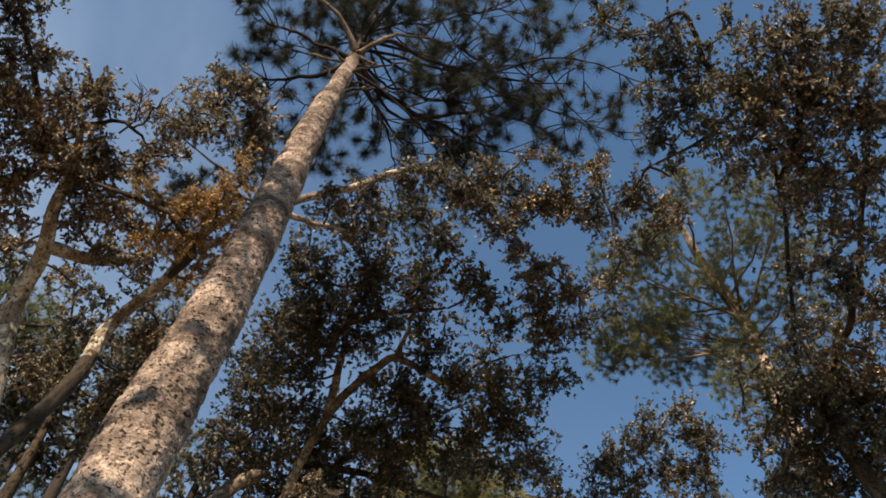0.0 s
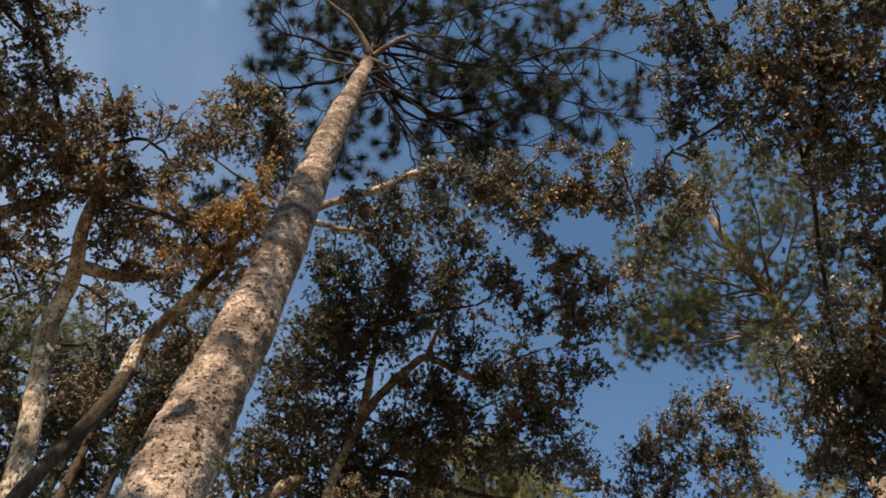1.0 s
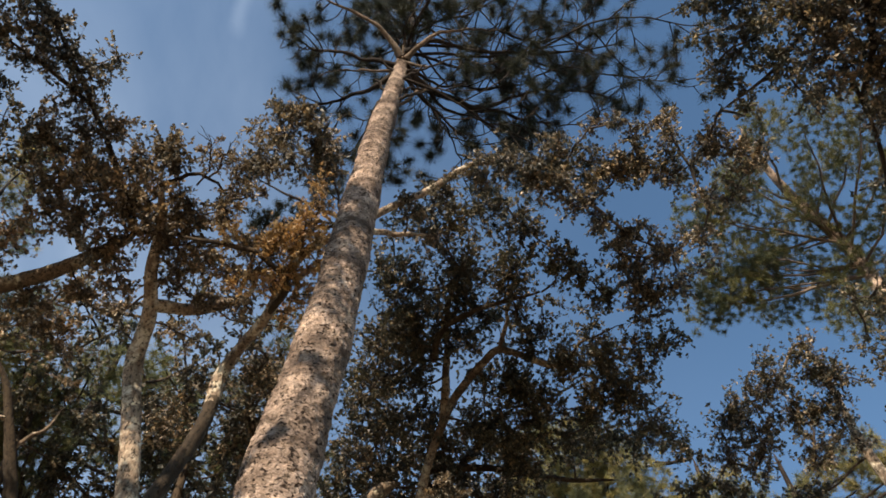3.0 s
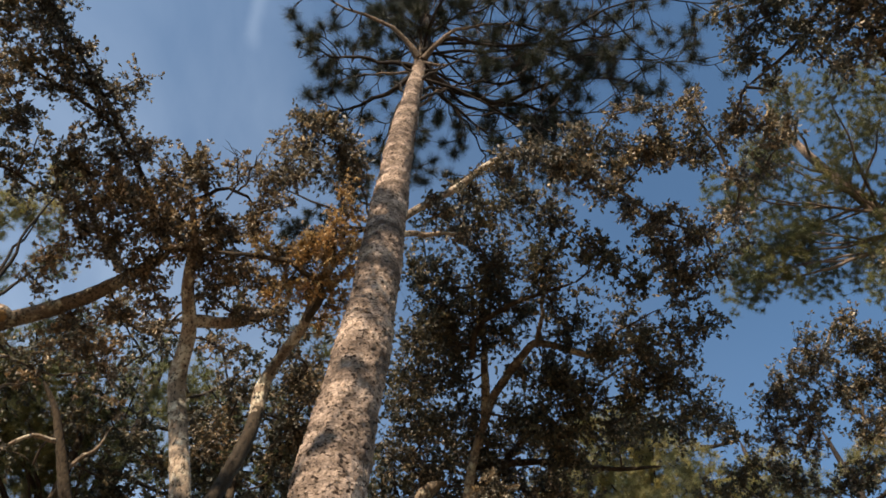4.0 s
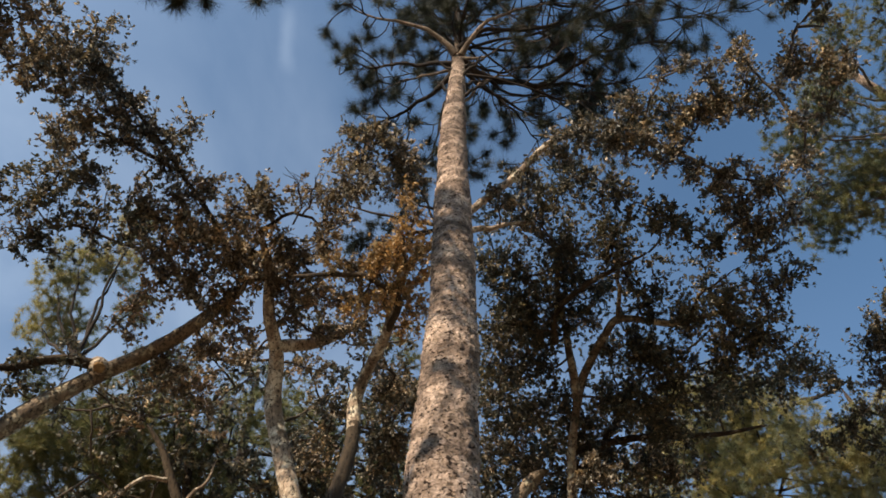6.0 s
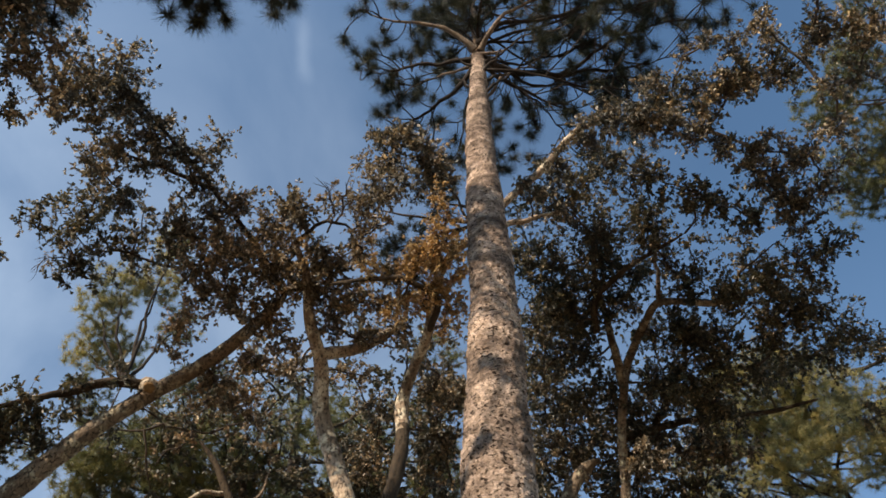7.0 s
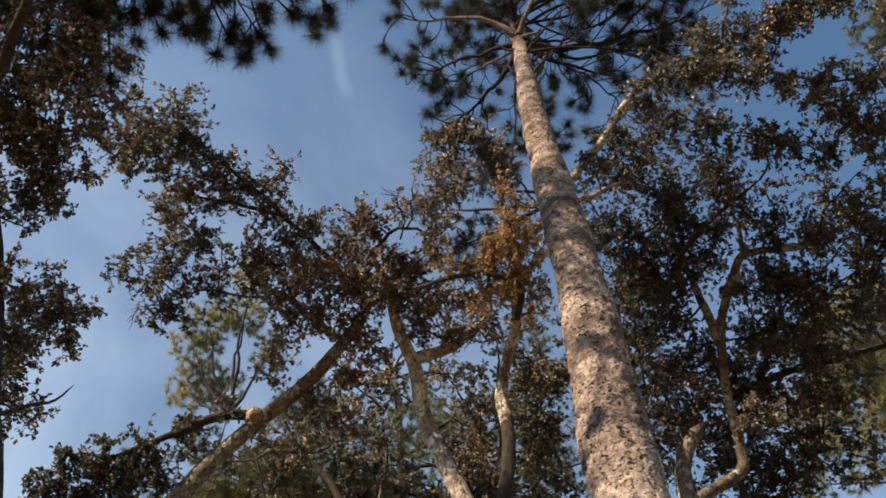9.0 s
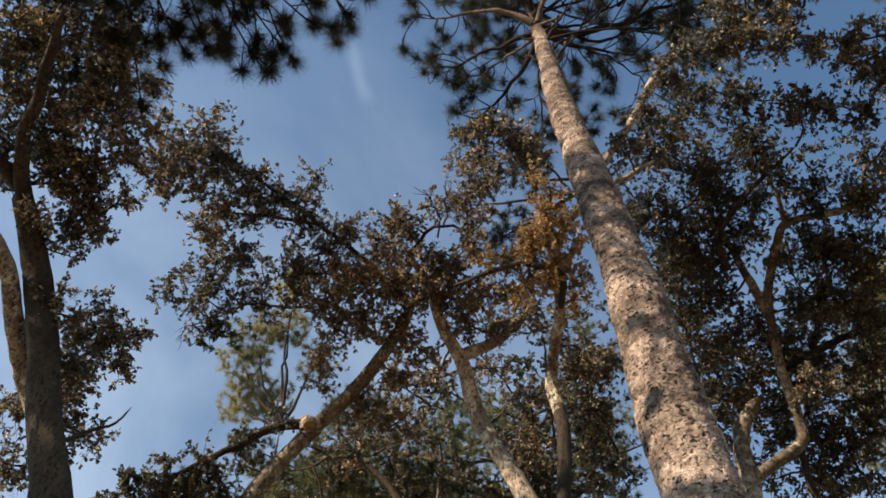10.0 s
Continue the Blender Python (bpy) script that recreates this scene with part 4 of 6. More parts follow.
G6 = [
    (0.37, 6.43, 11.64, 0.45), (0.53, 6.87, 11.32, 0.45), (1.19, 6.75, 11.34, 0.45), (1.18, 6.22, 11.69, 0.4),
    (2.04, 6.16, 10.96, 0.38, 0.7), (2.1, 7.13, 10.88, 0.45), (2.33, 7.53, 10.49, 0.4), (1.64, 7.73, 10.49, 0.45),
    (2.27, 8.32, 10.49, 0.46), (0.92, 7.95, 11.09, 0.46, 0.7), (0.38, 8.12, 10.99, 0.42),
    (-0.15, 7.57, 11.46, 0.37, 0.8), (1.16, 8.43, 10.63, 0.42)]
J7 = [
    (3.71, 1.55, 9.71, 0.27), (3.15, 1.78, 9.89, 0.23, 0.7), (3.96, 1.23, 8.98, 0.31), (4.32, 0.91, 8.83, 0.37),
    (4.11, 2.07, 9.18, 0.29, 0.8), (4.29, 1.58, 8.73, 0.34), (4.77, 1.76, 8.38, 0.34), (4.71, 1.02, 8.33, 0.33),
    (3.85, 2.42, 9.67, 0.23, 0.7), (5.74, 2.79, 8.08, 0.33), (6.12, 3.47, 7.99, 0.35), (6.28, 4.11, 8.06, 0.33),
    (5.72, 3.74, 8.47, 0.32)]
# clumps of the added, unseen oak, set where their shadows fall on the trunks
P1 = [
    (-2.75, -2, 11.3, 0.26, 1.9), (-2.95, -2, 11.2, 0.22, 1.6), (-2.6, -2, 11.45, 0.16, 1.4),
    (-2.8, -2.05, 9.05, 0.11, 0.8),
    (-2.95, -2, 8.4, 0.1, 0.7), (-3.15, -2, 8.2, 0.1, 0.7), (-3.1, -2, 7.75, 0.15, 1.1), (-2.9, -2, 7.6, 0.13, 1),
    (-3.2, -2, 7.3, 0.16, 1.1), (-2.95, -2, 7.15, 0.14, 1)]
P2 = [
    (-6.3, -2.6, 10.8, 0.5, 1.9), (-6.0, -2.9, 11.3, 0.5, 1.9), (-5.8, -3, 11, 0.4, 1.6), (-6.6, -2.7, 11.4, 0.5, 1.6),
    (-5.6, -3.2, 11.7, 0.5, 1.2),
    (-7.3, -2.3, 10.2, 0.5, 1.9), (-7.25, -2.2, 9.2, 0.45, 1.9), (-7.2, -2.4, 11.2, 0.5, 1.6),
    (-6.6, -2.6, 11.8, 0.5, 0.5), (-7.25, -2.3, 8.3, 0.45, 1.9), (-7.2, -2.3, 7.5, 0.4, 1.9)]
K2 = [
    (4.99, 7.1, 9.96, 0.37), (5.39, 7.06, 9.75, 0.37), (5.77, 6.68, 9.81, 0.36), (5.32, 7.37, 9.52, 0.37),
    (4.92, 7.46, 9.68, 0.36), (5.95, 6.99, 9.41, 0.36, 0.7), (6.07, 6.13, 10.02, 0.32, 0.8), (5.51, 6.42, 10.18, 0.36),
    (5.18, 6.73, 10.15, 0.36), (5.87, 5.9, 10.31, 0.29, 0.7)]
H9 = [
    (9.05, 10.56, 13.11, 0.48), (9.67, 10.11, 13.02, 0.53), (10.15, 10.02, 12.68, 0.56), (9.56, 10.56, 12.7, 0.56),
    (10.55, 9.65, 12.64, 0.6), (8.68, 11.05, 12.94, 0.48)]
N4 = [
    (-3.04, 7, 11.5, 0.26, 0.7), (-2.39, 7.21, 11.53, 0.32, 0.8), (-1.71, 6.18, 10.54, 0.28, 0.8),
    (-1.17, 6.2, 10.61, 0.29), (-1.24, 7.11, 11.18, 0.4), (-2.25, 5.94, 10.58, 0.24, 0.7), (-2.08, 7.23, 10.95, 0.32)]
G7 = [
    (-0.04, 7.06, 11.3, 0.36), (0.37, 6.54, 11.65, 0.4), (0.1, 6.08, 11.94, 0.36), (0.59, 7.26, 11.75, 0.42),
    (-0.09, 8.22, 11.01, 0.42), (0.93, 7.28, 11.71, 0.37), (0.17, 5.31, 11.91, 0.31, 0.8)]
F6 = [
    (-1.32, 3.71, 10.13, 0.27, 0.8), (-1.61, 3.66, 10.11, 0.24, 0.7), (-1.94, 3.67, 10.14, 0.18, 0.5),
    (-1.48, 3.55, 10.39, 0.19, 0.5), (-1.07, 3.66, 10.52, 0.24, 0.7), (2.11, 4.31, 11.38, 0.24, 0.6),
    (1.96, 4.17, 11.36, 0.21, 0.6)]
M4 = [
    (-0.41, 9.15, 11.43, 0.45), (-0.19, 9.63, 10.96, 0.45), (1.02, 10.44, 10.74, 0.52), (2.2, 8.93, 11.33, 0.5),
    (1.05, 9.66, 11.27, 0.46), (2.09, 10.02, 10.69, 0.51), (0.46, 10.79, 10.38, 0.52), (1.28, 11, 10, 0.52),
    (0.75, 9.1, 11.43, 0.4)]
D7 = [
    (-5.06, 3.1, 11.34, 0.3, 0.7), (-5.55, 3.38, 11.22, 0.29, 0.7), (-4.74, 3.75, 11.27, 0.34, 0.7),
    (-5.36, 3.76, 11.3, 0.35, 0.7), (-5.01, 4.36, 11.24, 0.35, 0.6), (-5.64, 4.37, 11.26, 0.32, 0.5),
    (-5.91, 4.14, 11.2, 0.32, 0.5), (-4.15, 4.07, 10.94, 0.33, 0.7)]
J8 = [
    (5.31, 4.05, 8.47, 0.32, 0.8), (5.62, 4.19, 8.14, 0.34), (5.65, 3.63, 8.01, 0.31), (5.56, 4.63, 8.33, 0.32, 0.8),
    (5.92, 4.64, 8.02, 0.35), (5.22, 3.52, 8.42, 0.29, 0.7), (5.9, 4.11, 7.94, 0.32), (5.92, 5.17, 8.23, 0.33, 0.8),
    (6.17, 4.98, 7.83, 0.36), (5.32, 4.29, 9, 0.27, 0.5), (5.64, 4.81, 9.01, 0.26, 0.5)]
N5 = [
    (-3.43, 9.12, 10.19, 0.43), (-3.07, 8.84, 10.61, 0.41), (-3.49, 8.7, 10.59, 0.41), (-2.61, 9.34, 10.26, 0.43),
    (-3.83, 8.35, 10.77, 0.41), (-3.44, 9.43, 9.84, 0.43)]
K4 = [
    (4.51, 8.12, 9.7, 0.3), (4.83, 7.91, 9.72, 0.28), (5.11, 7.92, 9.54, 0.3), (5.36, 7.93, 9.37, 0.32),
    (5.79, 7.76, 9.23, 0.33), (4.24, 8.3, 9.65, 0.3), (4.75, 8.21, 9.47, 0.3), (6.07, 7.56, 9.21, 0.3)]
K3 = [
    (6.21, 6.38, 9.76, 0.3), (6.36, 6.65, 9.43, 0.34), (6.07, 6.92, 9.42, 0.34), (6.36, 6.05, 9.89, 0.27, 0.7)]
R2 = [
    (5.33, 12.14, 15.13, 0.54), (5.39, 13.18, 14.09, 0.56), (6.11, 12.4, 14.55, 0.56), (4.15, 13.69, 14.03, 0.56),
    (5.2, 13.97, 13.29, 0.56), (5.28, 12.77, 14.56, 0.51), (3.77, 13.35, 14.51, 0.51)]
F7 = [
    (-1.77, 4.19, 9.82, 0.27), (-1.43, 4.4, 9.54, 0.29), (-1.28, 4.77, 9.47, 0.29), (-1.73, 4.87, 9.68, 0.27),
    (-2.05, 4.74, 9.92, 0.28), (-1.63, 5.41, 9.84, 0.31, 0.8), (-1.7, 4, 10.15, 0.23, 0.7), (-2.27, 4.34, 10.09, 0.28),
    (-2.37, 4.98, 9.94, 0.28, 0.8), (-2.44, 4.77, 10.05, 0.27, 0.8), (-2.09, 5.46, 9.95, 0.27, 0.7)]
F8 = [
    (-0.97, 4.26, 9.56, 0.26), (-0.67, 4, 9.72, 0.23), (-0.96, 4.67, 9.45, 0.26), (-1.06, 5.27, 9.53, 0.26, 0.8),
    (-1.16, 4.43, 9.56, 0.23), (-0.72, 4.38, 9.75, 0.23), (-0.73, 3.87, 10.12, 0.2, 0.7)]
C6 = [
    (-4.69, 1.01, 9.05, 0.24, 0.8), (-4.65, 1.27, 9.03, 0.24, 0.8), (-4.83, 1.39, 8.89, 0.24, 0.8), (-4.51, 1.45, 9.08, 0.24, 0.8), (-4.74, 1.57, 8.91, 0.24, 0.8), (-4.61, 0.74, 9.13, 0.24, 0.8)]
C5 = [
    (-4.9, 0.6, 10.7, 0.4), (-4.5, 0.45, 10.4, 0.36), (-5.3, 0.75, 10.3, 0.36), (-4.3, 0.3, 10.8, 0.34)]
S1 = [
    (4.88, 12.13, 15.27, 0.51), (5.13, 12.61, 14.73, 0.54), (4.62, 13.19, 14.35, 0.54), (4.37, 12.73, 14.9, 0.42, 0.7),
    (3.95, 12.31, 15.42, 0.42, 0.7), (4.55, 13.25, 13.56, 0.52), (3.19, 13.55, 13.67, 0.49),
    (2.58, 13.37, 13.27, 0.45, 0.8), (3.62, 13.3, 13.06, 0.45, 0.8), (3.17, 13.7, 12.72, 0.48, 0.7),
    (3.9, 13.59, 12.61, 0.51, 0.7), (2.22, 13.77, 12.87, 0.43, 0.6), (3.6, 13.02, 14.13, 0.44, 0.7)]
D8 = [
    (-6.83, 4.29, 8.59, 0.28), (-6.64, 4.56, 8.59, 0.28), (-6.4, 4.65, 8.75, 0.27), (-6.62, 4.3, 8.77, 0.2, 0.7),
    (-6.16, 4.87, 8.95, 0.27), (-6.01, 5.16, 8.87, 0.29), (-6.31, 4.95, 8.62, 0.28), (-6.93, 4.48, 8.37, 0.28),
    (-5.89, 5.05, 9.19, 0.24), (-5.69, 5.12, 9.42, 0.23, 0.8), (-5.5, 5.48, 9.45, 0.23, 0.7),
    (-6.06, 4.74, 9.11, 0.19, 0.6), (-6.55, 4.81, 8.5, 0.28)]
D9 = [
    (-4.5, 2.1, 10.96, 0.35), (-4.18, 2, 11.35, 0.35), (-4.77, 2.67, 10.91, 0.35), (-4.47, 2.62, 11.18, 0.36),
    (-4.69, 3.13, 11.04, 0.33), (-4.15, 2.51, 11.47, 0.33), (-4.57, 1.85, 10.98, 0.31)]
O3 = [
    (-6.08, 7.15, 11.35, 0.46), (-5.72, 7.66, 11.17, 0.46), (-6.49, 7.33, 10.95, 0.46), (-5.14, 7.62, 11.52, 0.4, 0.7),
    (-4.8, 8.23, 11.19, 0.46), (-5.87, 7.03, 12.22, 0.35, 0.6), (-5.3, 7.35, 12.3, 0.42, 0.7),
    (-4.4, 8.14, 12.12, 0.42, 0.7), (-6.86, 7.15, 10.83, 0.4), (-5.16, 8.18, 11.05, 0.46)]
L_trunk = [
    (-4.32, 7.83, 8.98), (-4.47, 7.65, 9.39), (-4.64, 7.38, 9.84), (-4.82, 7.13, 10.25), (-5.06, 6.89, 10.57)]
L_branch = [
    (-4.64, 7.38, 9.84), (-4.91, 7.19, 9.71), (-5.13, 7.12, 9.48), (-5.3, 7.15, 9.19)]
L_side = [
    (-4.52, 7.61, 9.55), (-4.28, 7.62, 9.97), (-4.15, 7.57, 10.36)]
L1 = [
    (-5.12, 6.75, 10.65, 0.31), (-5.38, 6.78, 10.33, 0.31, 0.7), (-4.9, 6.69, 10.95, 0.32, 0.7),
    (-4.12, 7.4, 10.52, 0.27, 0.7), (-5.3, 7.07, 9.26, 0.26, 0.6)]
F9 = [
    (0.29, 4.23, 10.63, 0.11, 0.9), (0.61, 4.19, 10.95, 0.14, 0.9), (0.85, 4.13, 11.12, 0.11, 0.9),
    (1.06, 4.04, 11.28, 0.16, 0.9), (1.35, 3.95, 11.42, 0.16, 0.9)]
G8 = [
    (2.78, 6.76, 10.98, 0.34), (3.28, 6.55, 10.96, 0.34), (3.11, 7.11, 10.6, 0.34), (2.61, 7.32, 10.6, 0.34, 0.8),
    (2.12, 7.21, 10.84, 0.3, 0.6), (2.85, 7.81, 10.38, 0.34), (3.06, 6.12, 11.08, 0.3, 0.7), (3.12, 7.43, 10.33, 0.34),
    (3.46, 6.93, 10.61, 0.34)]
H10 = [
    (5.28, 11.61, 12.81, 0.48), (5.77, 11.68, 12.48, 0.48), (6.34, 11.45, 12.41, 0.48), (6.55, 11.75, 11.96, 0.5),
    (5.47, 12.07, 12.21, 0.48), (5.97, 12.06, 11.95, 0.48), (4.71, 11.97, 12.69, 0.45),
    (6.75, 11.16, 12.46, 0.43, 0.7)]
S2 = [
    (3.84, 11.92, 15.2, 0.47), (4.56, 11.71, 15.15, 0.47), (5.23, 12.02, 14.62, 0.49), (4.09, 12.62, 14.47, 0.49),
    (4.57, 12.4, 13.79, 0.48), (3.36, 12.82, 14.48, 0.47), (5.49, 11.99, 13.82, 0.45), (2.68, 12.97, 13.77, 0.45, 0.7),
    (4, 12.91, 13.46, 0.45)]
O4 = [
    (-6.23, 8.84, 11.25, 0.6), (-5.88, 9.2, 11.13, 0.6), (-5.58, 9.04, 11.46, 0.6),
    (-6.1, 9.32, 10.87, 0.6), (-5.34, 9.5, 11.15, 0.6), (-6.43, 8.25, 11.63, 0.6),
    (-5.98, 8.5, 11.7, 0.6), (-5.01, 9.4, 11.43, 0.6),
    (-7.02, 7.17, 10.65, 0.38), (-6.65, 7.67, 10.52, 0.4), (-7.1, 7.55, 10.27, 0.4), (-6.18, 7.77, 10.76, 0.38),
    (-6.13, 8.14, 10.47, 0.38), (-5.7, 8.18, 10.72, 0.38), (-6.85, 7.43, 11.02, 0.31, 0.6)]
M_limb = [
    (0.89, 8.87, 10.74), (1.41, 8.77, 10.76), (2.04, 8.71, 10.69), (2.57, 8.67, 10.59), (3.15, 8.6, 10.46),
    (3.74, 8.47, 10.35)]
M_dark = [
    (1.03, 9.2, 10.67), (1.5, 8.77, 10.85), (1.66, 8.52, 10.89), (1.92, 8.1, 11.04), (2.19, 7.78, 11.07)]
M6 = [
    (1.84, 8.46, 10.83, 0.34, 0.7), (2.32, 8.43, 10.74, 0.34, 0.7), (2.57, 8.72, 10.4, 0.34, 0.6),
    (3.14, 8.22, 10.68, 0.34, 0.8)]
F10 = [
    (2.98, 4.76, 11.52, 0.24, 0.8), (3.25, 4.96, 11.34, 0.24, 0.7), (3.48, 5.18, 11.14, 0.24, 0.8),
    (3.66, 5.4, 10.95, 0.24, 0.8), (3.86, 5.01, 11.08, 0.24, 0.7), (4.07, 4.79, 11.11, 0.24, 0.6),
    (4.2, 5.24, 10.81, 0.24, 0.6), (3.88, 5.57, 10.76, 0.24, 0.6), (3.61, 4.69, 11.34, 0.24, 0.7),
    (4.41, 4.96, 10.87, 0.24, 0.5)]
I3 = [
    (8.07, 9.49, 18.49, 0.7), (8.6, 9.68, 18.12, 0.7), (9.17, 9.39, 17.98, 0.7), (8.23, 10.07, 18.08, 0.7),
    (9.18, 8.74, 18.33, 0.7)]
M7 = [
    (0.37, 10.05, 10.68, 0.42, 0.8), (0.94, 10.2, 10.46, 0.42, 0.8), (1.5, 10.1, 10.49, 0.42, 0.8),
    (1.79, 9.9, 10.66, 0.42, 0.8), (1.96, 10.26, 10.2, 0.42, 0.8), (2.49, 10.02, 10.34, 0.42, 0.8),
    (2.5, 10.35, 9.94, 0.42, 0.8), (1.2, 10.32, 10.28, 0.42, 0.8), (0.69, 9.74, 10.99, 0.42, 0.8),
    (2.91, 10.15, 10.04, 0.42, 0.8)]
G9 = [
    (1.08, 7.81, 9.47, 0.18, 0.9), (1.24, 7.93, 9.32, 0.18, 0.9), (0.85, 7.95, 9.36, 0.18, 0.9),
    (1.04, 8.02, 9.27, 0.18, 0.9)]
N7 = [
    (-4.65, 8.3, 10.44, 0.42, 0.9), (-4.33, 8.58, 10.33, 0.42, 0.9), (-4.46, 8.83, 10.02, 0.42, 0.9),
    (-3.96, 8.9, 10.19, 0.42, 0.9), (-4.83, 7.91, 10.69, 0.42, 0.9), (-3.88, 8.55, 10.58, 0.42, 0.9),
    (-4.43, 8.02, 10.81, 0.42, 0.9), (-4.05, 8.05, 10.95, 0.42, 0.9), (-4.67, 7.58, 11.05, 0.42, 0.9),
    (-3.63, 9.04, 10.2, 0.42, 0.9)]
F11 = [
    (-1.3, 3.39, 11.21, 0.24, 0.9), (-0.99, 3.47, 11.21, 0.24, 0.8), (-0.85, 3.75, 11.11, 0.24, 0.9),
    (-1.31, 3.75, 11.07, 0.24, 0.9), (-1.11, 4.01, 10.98, 0.24, 0.8), (-0.77, 3.99, 11.02, 0.24, 0.8),
    (-0.8, 4.22, 10.92, 0.24, 0.7), (-1.51, 3.66, 11.08, 0.24, 0.6)]
F12 = [
    (2.68, 3.89, 11.79, 0.27, 1), (2.99, 4.02, 11.66, 0.27, 1), (3.3, 4.03, 11.56, 0.27, 1),
    (3.56, 3.94, 11.5, 0.27, 0.9), (3.75, 3.69, 11.53, 0.27, 0.8), (3.88, 4.0, 11.36, 0.27, 0.8),
    (2.54, 4.16, 11.72, 0.27, 0.7), (3.38, 3.74, 11.64, 0.27, 0.8), (4.02, 3.82, 11.38, 0.27, 0.7)]
F13 = [
    (2.69, 3.49, 11.71, 0.2, 0.8), (3.02, 3.35, 11.67, 0.2, 0.8), (3.39, 3.33, 11.56, 0.2, 0.8),
    (3.63, 3.38, 11.46, 0.2, 0.8), (3.22, 3.46, 11.57, 0.2, 0.8)]
N8 = [
    (-4.23, 8.88, 10.08, 0.42, 0.9), (-3.88, 9.08, 10.03, 0.42, 0.9), (-3.47, 9.26, 10.03, 0.42, 0.9),
    (-4.1, 9.18, 9.82, 0.42, 0.9), (-4.41, 8.58, 10.29, 0.42, 0.9)]
C7 = [
    (-4.54, 0.65, 9.09, 0.24, 0.8), (-4.49, 0.91, 9.09, 0.24, 0.8), (-4.73, 1.02, 8.93, 0.24, 0.8),
    (-4.63, 1.23, 8.96, 0.24, 0.8), (-4.98, 1.26, 8.73, 0.24, 0.8), (-4.88, 1.43, 8.77, 0.24, 0.8),
    (-4.26, -0.34, 9.27, 0.24, 0.8), (-4.03, -0.34, 9.39, 0.24, 0.8), (-4.53, 0.02, 9.13, 0.24, 0.8),
    (-4.79, 0.29, 8.97, 0.24, 0.8), (-4.42, 1.08, 9.1, 0.24, 0.8)]
C8 = [
    (-5.13, 1.91, 8.1, 0.2, 0.8), (-5.17, 2.17, 7.98, 0.2, 0.8), (-5.21, 2.43, 7.86, 0.2, 0.8),
    (-5.43, 2.47, 7.66, 0.2, 0.8), (-5.28, 2.27, 7.86, 0.2, 0.8), (-5.09, 1.71, 8.19, 0.2, 0.8)]
D10 = [
    (-6.0, 3.26, 11.43, 0.24, 0.5), (-5.9, 3.69, 11.33, 0.24, 0.5), (-5.8, 4.12, 11.22, 0.24, 0.5),
    (-5.75, 3.3, 11.55, 0.24, 0.5), (-6.14, 3.39, 11.3, 0.24, 0.5), (-6.04, 4.09, 11.08, 0.24, 0.5)]
M5 = [
    (-0.2, 9.88, 10.69, 0.36), (1.24, 10.23, 10.17, 0.4), (1.82, 9.94, 10.39, 0.4), (0.72, 10.46, 9.96, 0.4),
    (1.43, 10.59, 9.69, 0.4), (-0.86, 9.99, 10.55, 0.34), (2.15, 9.45, 10.84, 0.36)]
J9 = [
    (6.01, 4.68, 8.23, 0.28), (6.24, 4.31, 8.27, 0.3), (6.52, 4.31, 8, 0.3), (6.07, 5.12, 8.16, 0.27),
    (5.77, 4.52, 8.54, 0.22, 0.6), (5.98, 4, 8.4, 0.26), (5.79, 4.99, 8.49, 0.21, 0.5)]


